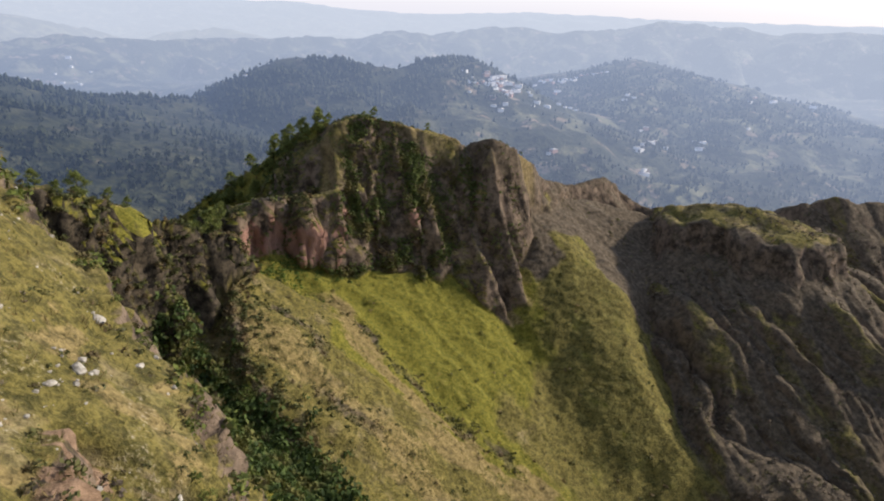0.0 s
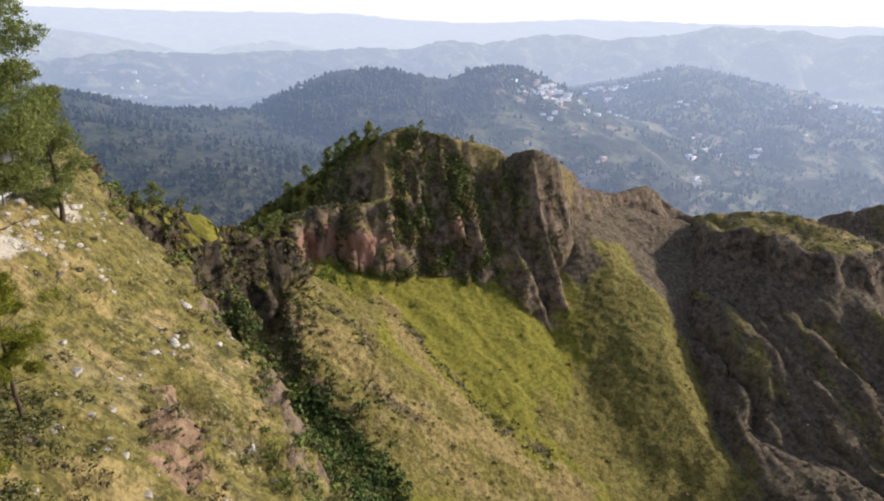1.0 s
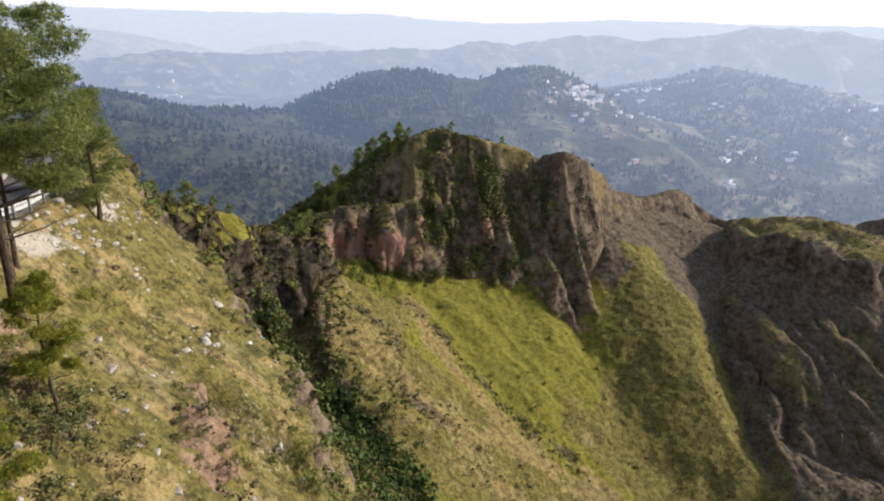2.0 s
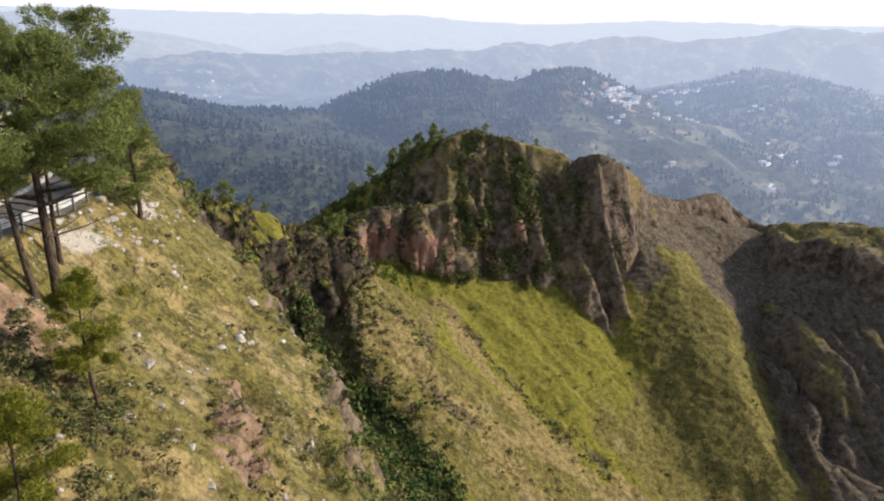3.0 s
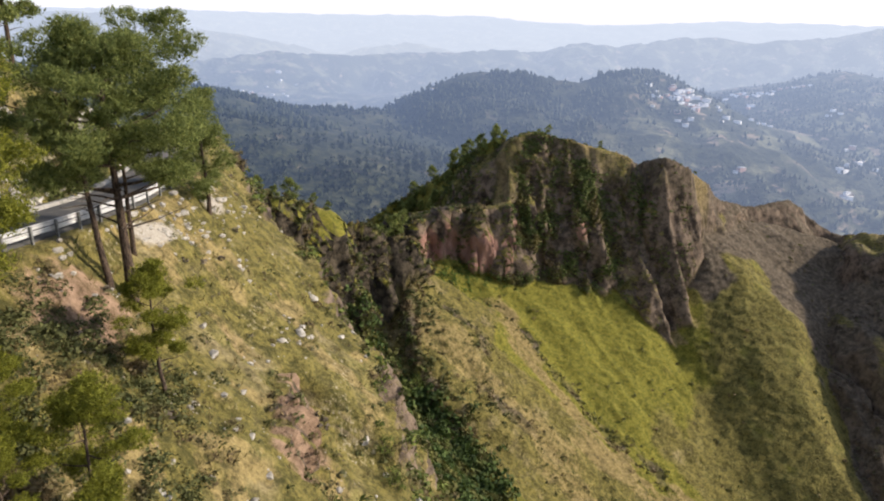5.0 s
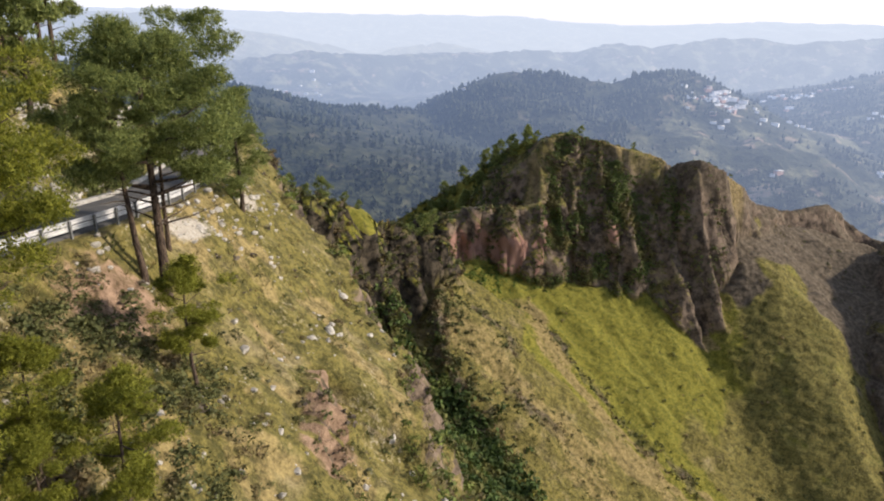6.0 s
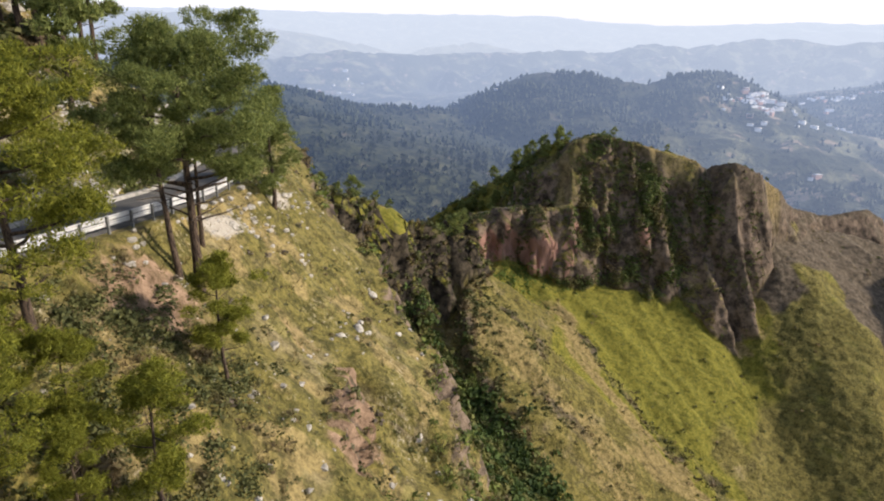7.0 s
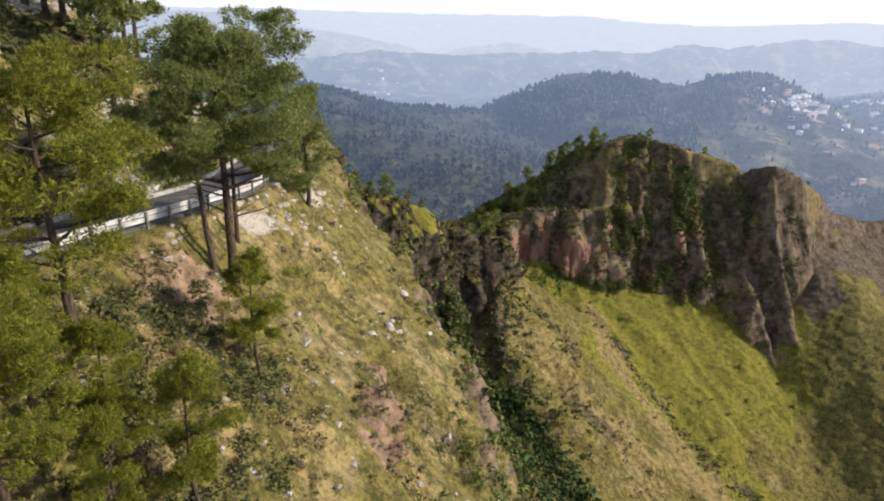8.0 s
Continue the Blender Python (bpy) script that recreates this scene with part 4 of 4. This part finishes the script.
BOULDERS = [(-15.4, 20.9, 0.3), (-17.6, 20.4, 0.24), (-17.0, 29.4, 0.36), (-15.5, 27.4, 0.3), (-20.5, 33.8, 0.34), (-19.1, 32.3, 0.42), (-14.9, 27.8, 0.28), (-17.9, 41.8, 0.5),
            (-19.5, 48.6, 0.55), (-18.2, 39.5, 0.45), (-17.5, 27.4, 0.3), (-13.3, 24.6, 0.26), (-13.8, 28.3, 0.24), (-16.1, 22.9, 0.22), (-12.1, 37.6, 0.5), (-25.2, 38.6, 0.5)]
for n, (x, y, r) in enumerate(BOULDERS):
    ob = boulder(0.8 * r, n)
    ob.matrix_basis = pose(x, y, ground_at(x, y) + 0.18 * r, 8 * math.sin(n), 30, 47 * n)
    tagged(ob, "pale limestone boulder lying in the grass", "boulder", "boulders on the slope")

# ---- grass and shrubs ----
TUFTS = [(tuft(5, 0.6, 0.09), 3) for _ in range(8)]
pts, _ = spots(31000, below_road * (0.5 + smooth(-0.4, 0.6, fbm(gx, gy, 2.5, 3, 130))))
stuff("slope_grass", scattered("slope_grass", TUFTS, pts, 0.12 + 0.36 * rng.power(0.6, len(pts)), GRASS), "dry and green grass tufts on the slope", "grass")
bowl_in_sight = in_sight * (1 - weights["near"]) * (1 - rockiness) * (np.hypot(gx, gy) < 225)
# bright tufts thinned on the right, where shade is put into the colour
pts, _ = spots(15000, bowl_in_sight * smooth(170, 80, np.hypot(gx, gy)) * smooth(34, 24, gx) + 0.12 * bowl_in_sight * smooth(40, 26, gx))
stuff("bowl_grass", scattered("bowl_grass", TUFTS, pts, rng.uniform(0.14, 0.42, len(pts)), BOWL_GRASS), "short yellow-green grass in the bowl", "grass")

SHRUBS = [(leaf_ball(19, 0.38, 0.85), 4) for _ in range(8)]
FINE_SHRUBS = [(leaf_ball(56, 0.17, 0.85), 4) for _ in range(6)]
MID_SHRUBS = [(leaf_ball(25, 0.31, 0.85), 4) for _ in range(8)]
pts, _ = spots(3400, below_road * (smooth(-0.4, 0.6, fbm(gx, gy, 4, 3, 140)) * (0.4 + smooth(-6, 2, gx + 20)) + face))
stuff("slope_shrubs", scattered("slope_shrubs", MID_SHRUBS, pts, 0.08 + 0.42 * rng.power(0.35, len(pts)), BUSH), "low olive shrubs on the grass slope", "shrubs")
pts, _ = spots(3000, below_road * (smooth(-0.2, 0.6, fbm(gx, gy, 3.5, 3, 142)) + 1.5 * face))
stuff("twiggy_scrub", scattered("twiggy_scrub", SHRUBS, pts, 0.1 + 0.36 * rng.power(0.45, len(pts)), TWIGS, stretch=np.full(len(pts), 0.7)), "grey leafless scrub on the grass slope", "scrub")
pts, _ = spots(1500, on_near * (road_d > 3.4) * smooth(70, 55, np.hypot(gx, gy)) * smooth(-0.2, 0.5, fbm(gx, gy, 4, 3, 144)))
stuff("hill_scrub", scattered("hill_scrub", SHRUBS, pts, 0.25 + 0.7 * rng.power(0.6, len(pts)), BUSH), "olive scrub among rocks above the road", "scrub")
pts, _ = spots(520, inside * scrubby * (gy < 128))
stuff("rib_scrub", scattered("rib_scrub", SHRUBS, pts, rng.uniform(0.25, 0.8, len(pts)), BUSH), "brown and olive scrub on the rib beside the gully", "scrub")
edge_x = np.interp(gy, EDGE_Y, EDGE_X)
pts, _ = spots(1150, weights["near"] * (np.exp(-((gx - edge_x - 0.3) / 1.6) ** 2) + 0.9 * smooth(0.42, 0.55, steepness) * (gx > edge_x)) * (gy > 20))
stuff("edge_bushes", scattered("edge_bushes", MID_SHRUBS, pts, 0.25 + 0.7 * rng.power(0.8, len(pts)), EDGE_LEAVES), "light green bushes along the slope's edge", "bushes")
trench_d, trench_s = to_line(gx, gy, TRENCH)
pts, _ = spots(2300, (1 - weights["near"]) * np.exp(-((trench_d + 1) / 5.0) ** 2) * (gx < -4) * (gx > -37.5))
stuff("gully_bushes", scattered("gully_bushes", MID_SHRUBS, pts, rng.uniform(0.45, 1.6, len(pts)), GULLY, stretch=rng.uniform(0.9, 1.5, len(pts))), "dense dark bushes filling the gully", "bushes")
pts, _ = spots(2900, weights["outcrop"] * (0.6 + smooth(0.5, 0.3, steepness)) * in_sight * smooth(-0.5, 0.5, fbm(gx, gy, 5, 3, 150)))
stuff("outcrop_bushes", scattered("outcrop_bushes", SHRUBS, pts, 0.2 + 0.5 * rng.power(0.5, len(pts)), BUSH), "dull green scrub on the rock outcrop", "bushes")
crag_in_sight = weights["rock"] * (1 - weights["outcrop"]) * (gy < 190) * in_sight * (0.1 + smooth(2.0, 4.0, brow)) * (0.25 + smooth(1.5, 3.0, ribs))
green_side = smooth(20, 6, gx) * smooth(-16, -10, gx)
pts, _ = spots(8000, crag_in_sight * (0.22 + 1.6 * green_side) * smooth(31, 26, gx) * smooth(-0.7, 0.4, fbm(gx, sz, 6, 3, 155)) * (1 - 0.8 * weights["red"]))
stuff("crag_bushes", scattered("crag_bushes", SHRUBS, pts, 0.2 + 0.48 * rng.power(0.7, len(pts)), CLIFF), "dark green bushes clinging to the crag", "bushes")
pts, _ = spots(1500, crag_in_sight * smooth(31, 26, gx) * smooth(0.0, 0.6, fbm(gx, gy, 4, 3, 158)))
stuff("crag_scrub", scattered("crag_scrub", SHRUBS, pts, rng.uniform(0.25, 0.7, len(pts)), BUSH), "brown and olive scrub on the crag", "scrub")
pts, _ = spots(1100, inside * in_sight * (gy > 155) * smooth(-8, -16, gx) * (np.hypot(gx, gy) < 215) * smooth(-0.5, 0.5, fbm(gx, gy, 5, 3, 159)))
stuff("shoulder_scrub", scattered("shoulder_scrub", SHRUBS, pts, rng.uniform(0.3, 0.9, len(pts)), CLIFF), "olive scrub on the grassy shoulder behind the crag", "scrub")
pts, _ = spots(2600, weights["block"] * in_sight * (gx > 50) * smooth(-0.4, 0.5, fbm(gx, gy, 6, 3, 160)) * (np.hypot(gx, gy) < 225))
stuff("east_scrub", scattered("east_scrub", SHRUBS, pts, 0.15 + 0.5 * rng.power(0.6, len(pts)), TWIGS), "sparse brown scrub on the shaded bluff", "scrub")
pts, _ = spots(700, inside * (np.hypot(gx, gy) < 200) * smooth(0.2, 0.7, streak + 0.6 * fbm(gx, gy, 8, 3, 165)))
stuff("bowl_shrubs", scattered("bowl_shrubs", SHRUBS, pts, 0.2 + 0.5 * rng.power(0.6, len(pts)), BUSH), "small dark shrubs dotted over the bowl", "shrubs")
pts, _ = spots(620, inside * smooth(2.6, 0.2, rut + 1.8 * fbm(gx, gy, 4, 3, 114)) + 0.08 * inside * smooth(8, 3, spread(DRY_STRIP)))
stuff("rut_scrub", scattered("rut_scrub", SHRUBS, pts, 0.16 + 0.4 * rng.power(0.6, len(pts)), BUSH), "dark scrub along eroded lines in the bowl", "scrub")
pts, _ = spots(750, inside * np.exp(-((sz + 55.5) / 2.0) ** 2) * smooth(-34, -26, gx) * smooth(22, 10, gx) * (gy > 138))
stuff("foot_bushes", scattered("foot_bushes", SHRUBS, pts, rng.uniform(0.15, 0.45, len(pts)), LUSH), "bright green bushes along the foot of the crag", "bushes")
pts, _ = spots(640, on_near * (np.exp(-((gx + 17) / 3.5) ** 2 - ((gy - 17) / 5) ** 2) + 0.8 * np.exp(-((gx + 22.5) / 2.0) ** 2 - ((gy - 21.5) / 4) ** 2) + 0.7 * np.exp(-((gx + 20) / 2.6) ** 2 - ((gy - 25) / 3.2) ** 2)))
stuff("lower_bushes", scattered("lower_bushes", FINE_SHRUBS, pts, rng.uniform(0.25, 0.75, len(pts)), BUSH), "dark undergrowth beneath the young pines", "bushes")




def bush(r, tall, leaf, seed):
    """A single leafy bush on a few stems."""
    gen = np.random.default_rng(seed)
    root = new("bush")
    for k in range(4):
        w = 1.6 * k + gen.uniform(-0.3, 0.3)
        tip = np.array([0.6 * r * math.cos(w), 0.6 * r * math.sin(w), 1.2 * r * tall])
        v, f = tube([(0, 0, -0.3), tip * (0.4, 0.4, 0.5), tip], [0.05 * r, 0.035 * r, 0.015 * r], 5)
        part("stem", raw_mesh("stem", v, f, BARK, True), root)
    balls = []
    for _ in range(9):
        d = gen.normal(size=3)
        d /= np.linalg.norm(d)
        balls.append(leaf_ball(60, 0.13, 1.0, 0.45, gen) * gen.uniform(0.35, 0.6) * r + np.array([d[0] * r * 0.6, d[1] * r * 0.6, (0.75 + 0.5 * d[2]) * r * tall]))
    v = np.concatenate(balls)
    part("foliage", raw_mesh("foliage", v, np.arange(len(v)).reshape(-1, 4), leaf), root)
    return root


for n, (x, y, r, tall, leaf, label) in enumerate((
        (-42.5, 104.4, 1.9, 1.5, EDGE_LEAVES, "yellow-green bush growing on the rock outcrop"), (-36.3, 107.5, 2.0, 1.2, GULLY, "dense green bush in the gully"),
        (-34.0, 111.5, 1.9, 1.2, GULLY, "dense green bush in the gully"), (-24.3, 104.4, 1.7, 1.7, EDGE_LEAVES, "bright green bush at the gully's edge"),
        (-20.0, 99.5, 1.6, 1.5, GULLY, "dense green bush in the gully"), (-17.6, 95.5, 1.7, 1.4, EDGE_LEAVES, "bright green bush at the gully's edge"),
        (-28.5, 107.5, 1.8, 1.3, GULLY, "dense green bush in the gully"), (-10.6, 38.0, 0.9, 1.2, EDGE_LEAVES, "light green bush on the slope's edge"),
        (-9.8, 36.4, 1.0, 1.1, EDGE_LEAVES, "light green bush on the slope's edge"), (-17.2, 49.5, 0.8, 1.1, EDGE_LEAVES, "light green bush on the slope's edge"))):
    ob = bush(r, tall, leaf, 90 + n)
    ob.matrix_basis = pose(x, y, ground_at(x, y) - 0.05, 0, 0, 50 * n)
    tagged(ob, label, "bush")

# ---- pine trees ----
def stand(tree, x, y, turn=0.0, size=1.0, lean=0.0, label="", group=""):
    tree.matrix_basis = pose(x, y, ground_at(x, y) - 0.05, 0, lean, 0) @ pose(0, 0, 0, 0, 0, turn) @ Matrix.Scale(size, 4)
    return tagged(tree, label, "tree", group)


def another(tree, x, y, turn, size, label="", lean=0.0):
    ob = copy_thing(tree, pose(0, 0, 0))
    return stand(ob, x, y, turn, size, lean, label)


tall = stand(pine(13.5, 0.46, 5.8, 5600, 0.28, 12, 1, NEEDLES, 0.3, 18, puff=0.92, puffs=4, wide=2.3, dome=24, dead=11), -22.7, 30.9, 60, 1, 0, "tall pine with a broad rounded crown below the road")
slim = stand(pine(11.5, 0.55, 2.5, 1200, 0.25, 16, 2, NEEDLES, 0.2, 10, puff=0.62, puffs=4, dead=5), -23.3, 30.0, 150, 1, -5, "slender pine leaning beside the tall pine")
young = stand(pine(6.8, 0.32, 1.9, 1200, 0.2, 16, 3, YOUNG, 0.12, 14, puff=0.42, puffs=3, wide=2.0, dome=4, dead=4), -18.3, 26.3, 40, 1, 0, "young bright green pine on the grass slope")
side = stand(pine(11.2, 0.4, 4.1, 2500, 0.29, 12, 4, YOUNG, 0.25, 18, puff=0.75, puffs=4, wide=2.1, dome=14, dead=8), -21.2, 18.7, 200, 1, -4, "pine with a leaning trunk and yellow-green crown")
stand(pine(8.6, 0.14, 2.2, 1500, 0.26, 13, 8, NEEDLES, 0.17, 13, puff=0.7, puffs=4, wide=2.3, dome=12), -26.2, 45.8, 160, 1, 0, "dark rounded pine at the road edge")
another(side, -16.9, 11.6, 20, 0.66, "young yellow-green pine low on the slope")
another(young, -14.7, 16.8, 100, 0.98, "young pine with yellowing needles among bushes")
another(young, -15.6, 14.0, 220, 0.7, "small young pine in the undergrowth")
another(young, -17.4, 16.0, 310, 0.8, "young yellow-green pine crowded among others")
another(young, -18.9, 14.6, 30, 0.95, "young yellow-green pine crowded among others")
another(slim, -24.6, 34.2, 60, 0.8, "thin pine behind the tall pine")
lofty = stand(pine(10.8, 0.4, 2.7, 520, 0.5, 14, 5, NEEDLES, 0.24, 10, puff=0.8, puffs=3, wide=3.0, dome=6, dead=5), -38.3, 40.2, 10, 1, 2, "tall dark-stemmed pine on the hill above the road")
for x, y, s, w in ((-42.7, 43.6, 1.1, 80), (-43.8, 43.9, 1.2, 150), (-45.1, 43.6, 1.15, 210), (-46.2, 43.0, 1.1, 260),
                   (-47.2, 42.2, 1.2, 300), (-47, 53, 1.05, 50), (-50, 50, 1.2, 120), (-48.5, 44.6, 1.2, 170), (-51, 56, 1.1, 330)):
    another(lofty, x, y, w, s, "tall dark-stemmed pine on the hill above the road")
small = stand(pine(4.6, 0.3, 1.5, 170, 0.44, 9, 7, NEEDLES, 0.12, 8, puff=0.55, puffs=3, wide=3.6), -45.3, 106.0, 0, 0.95, 0, "small round pine on the rock outcrop")
for x, y, s, w in ((-49.8, 103.2, 0.6, 40), (-47.4, 104, 0.55, 90), (-42.8, 109.3, 0.5, 150), (-41.0, 111.3, 0.45, 200)):
    another(small, x, y, w, s, "small round pine on the rock outcrop")
for x, y, s, w in ((-39, 138, 1.6, 33), (-36.5, 139.5, 1.3, 80), (-35.6, 143, 1.0, 130), (-40.5, 142, 1.2, 10)):
    another(small, x, y, w, s, "dark pine in the saddle behind the outcrop")
for k in range(34):
    q = (k + rng.uniform(0, 1)) / 34
    x = np.interp(q, [0, 0.3, 0.5, 0.8, 1], [-50, -42, -34, -24, -17]) + rng.uniform(-1, 3)
    y = np.interp(x, [-62, -48.5, -42.5, -32.2, -24.5, -17.4], [184, 183.7, 185.2, 179.1, 174.3, 170.1]) - rng.uniform(0.5, 9)
    another(small, x, y, rng.uniform(0, 360), rng.uniform(0.5, 1.0) + (0.35 if q < 0.3 else 0), "small dark pine on the crag's grassy shoulder")
for x, y, s in ((-5.5, 169.5, 0.55), (-16, 170, 0.6), (-18.5, 171, 0.5), (-8, 172, 0.5), (7, 170, 0.4)):
    another(small, x, y, 40 * s * 7, s, "small dark pine on the crest of the crag")

# ---- woods on the hills beyond ----
def far_tree(k):
    gen = np.random.default_rng(50 + k)
    r, mid = gen.uniform(0.26, 0.38), gen.uniform(0.25, 0.5)
    ring = [(r * gen.uniform(0.7, 1.25) * math.cos(a), r * gen.uniform(0.7, 1.25) * math.sin(a), mid + gen.uniform(-0.12, 0.12)) for a in np.arange(6) * math.pi / 3]
    top, low = (gen.normal(0, 0.06), gen.normal(0, 0.06), 1.0), (0, 0, 0.0)
    v = []
    for i in range(6):
        v += [ring[i], ring[(i + 1) % 6], top, ring[(i + 1) % 6], ring[i], low]
    return np.array(v), 3


FAR_TREES = [far_tree(k) for k in range(8)]
hill_p = np.stack([fx, fy, fz], -1)
hill_cell = np.linalg.norm(np.cross(np.gradient(hill_p, axis=1), np.gradient(hill_p, axis=0)), axis=-1)
hill_r = np.hypot(fx, fy)
hill_cell[:, (FAR_BEARINGS < -55) | (FAR_BEARINGS > 41)] = 0
hill_cell[hill_r > 1250] = 0
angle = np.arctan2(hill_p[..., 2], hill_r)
# trees are thinned wherever the camera's line of sight is blocked
hills_in_sight = angle >= np.maximum.accumulate(angle, axis=0) - 0.004
hill_cell = hill_cell * np.where(hills_in_sight, 1.0, 0.05)
density = smooth(-0.35, 0.25, fbm(fx, fy, 60, 4, 200)) + 0.06
near_hill = hill_r < 520
density = density * (0.2 + 0.8 * smooth(9, 1, np.degrees(np.arctan2(fx, fy)))) * (hill_r > 520)
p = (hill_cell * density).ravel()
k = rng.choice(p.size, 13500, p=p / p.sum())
pts = hill_p.reshape(-1, 3)[k] + np.column_stack([rng.uniform(-0.0058, 0.0058, (len(k), 2)) * hill_r.ravel()[k][:, None], np.full(len(k), -0.8)])
stuff("hill_woods", scattered("hill_woods", FAR_TREES, pts, rng.uniform(2.8, 7.0, len(k)), WOODS), "pine woods covering the hills, haze painted on", "woods")

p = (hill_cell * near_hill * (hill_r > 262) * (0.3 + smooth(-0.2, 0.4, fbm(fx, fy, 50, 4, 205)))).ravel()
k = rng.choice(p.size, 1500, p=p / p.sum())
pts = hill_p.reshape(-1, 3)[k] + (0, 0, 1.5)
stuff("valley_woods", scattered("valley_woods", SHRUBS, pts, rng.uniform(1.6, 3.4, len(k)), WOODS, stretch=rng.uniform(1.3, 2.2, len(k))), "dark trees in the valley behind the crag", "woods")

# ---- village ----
# house materials glow with distance to imitate haze
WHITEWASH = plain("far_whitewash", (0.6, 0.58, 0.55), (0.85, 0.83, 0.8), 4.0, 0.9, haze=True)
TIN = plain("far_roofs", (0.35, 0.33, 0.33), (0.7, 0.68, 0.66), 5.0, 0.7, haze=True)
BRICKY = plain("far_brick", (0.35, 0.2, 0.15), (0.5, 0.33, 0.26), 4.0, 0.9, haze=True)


def house(w, d, h, wall_mat, pitched):
    root = new("house")
    bm = bmesh.new()
    bmesh.ops.create_cube(bm, size=1.0)
    for v in bm.verts:
        v.co = Vector((v.co.x * w, v.co.y * d, (v.co.z + 0.5) * (h + 3) - 3))
    me = bpy.data.meshes.new("wall")
    bm.to_mesh(me)
    bm.free()
    me.materials.append(wall_mat)
    part("wall", me, root)
    e, t = 0.5, (1.8 if pitched else 0.35)
    x, y = w / 2 + e, d / 2 + e
    tx = x * (0.98 if pitched else 1.0)
    ty = 0.15 if pitched else y
    v = [(-x, -y, h), (x, -y, h), (x, y, h), (-x, y, h), (-tx, -ty, h + t), (tx, -ty, h + t), (tx, ty, h + t), (-tx, ty, h + t)]
    f = [(3, 2, 1, 0), (4, 5, 6, 7), (0, 1, 5, 4), (1, 2, 6, 5), (2, 3, 7, 6), (3, 0, 4, 7)]
    part("roof", raw_mesh("roof", np.array(v), np.array(f), TIN), root)
    return root


HOUSES = [house(14, 8, 4.2, WHITEWASH, False), house(11, 7, 3.0, WHITEWASH, True), house(20, 8, 3.4, WHITEWASH, True), house(12, 8, 4.6, BRICKY, False)]
VILLAGE = [(129, 786), (124, 799), (138, 793), (98, 789), (115, 793), (115, 801), (117, 781), (122, 805), (112, 778), (125, 787), (120, 796), (104, 785), (121, 785), (83, 767),
           (108, 796), (113, 788), (127, 780), (119, 792), (90, 772), (94, 780), (108, 790), (85, 774), (126, 802), (133, 800), (131, 790), (112, 800), (140, 800)]
RIDGE_ROWS = [(254, 1071), (250, 1065), (221, 1061), (236, 1059), (259, 1063), (273, 1065), (213, 1053), (266, 1053), (209, 1046), (228, 1053), (274, 1061), (283, 1062),
              (292, 1061), (298, 1064), (304, 1059), (312, 1062), (244, 1051), (224, 1044), (251, 1044), (235, 1040), (268, 1044), (316, 1065), (323, 1066)]
HAMLETS = [(191, 808), (105, 738), (227, 985), (302, 899), (231, 990), (205, 809), (198, 805), (212, 811), (308, 891), (153, 799), (160, 783), (296, 892), (112, 734),
           (105, 748), (118, 742), (173, 788), (155, 795), (151, 757), (286, 797), (143, 632), (292, 728), (336, 741), (296, 804), (276, 732), (284, 740)]
FARMS = [(249, 697), (242, 649), (346, 779), (251, 692), (245, 658), (261, 711), (148, 634), (347, 762), (520, 938), (502, 955), (466, 898), (637, 1032), (592, 957), (421, 805),
         (-687, 1597), (-705, 1620), (-656, 1527), (-719, 1580), (-764, 1495), (-640, 1510), (-675, 1511), (-729, 1516), (-697, 1610), (-755, 1518), (-664, 1625), (-201, 770), (-150, 740)]
more = [(x + float(rng.normal(0, 7)), y + float(rng.normal(0, 7))) for x, y in VILLAGE]
for n, (x, y) in enumerate(VILLAGE + RIDGE_ROWS + HAMLETS + FARMS + more):
    first = n < len(HOUSES)
    kind_of = HOUSES[n] if first else HOUSES[int(rng.integers(4)) if n % 5 else 0]
    ob = kind_of if first else copy_thing(kind_of, pose(0, 0, 0))
    far_scale = 1.0 if y < 1300 else 1.5
    ob.matrix_basis = pose(x, y, ground_at(x, y) + 0.5, 0, 0, rng.uniform(-40, 40)) @ Matrix.Scale(far_scale * rng.uniform(0.28, 0.55), 4)
    tagged(ob, "brick village house with a flat roof" if kind_of is HOUSES[3] else "pale whitewashed village house on the wooded hill", "house", "village houses")
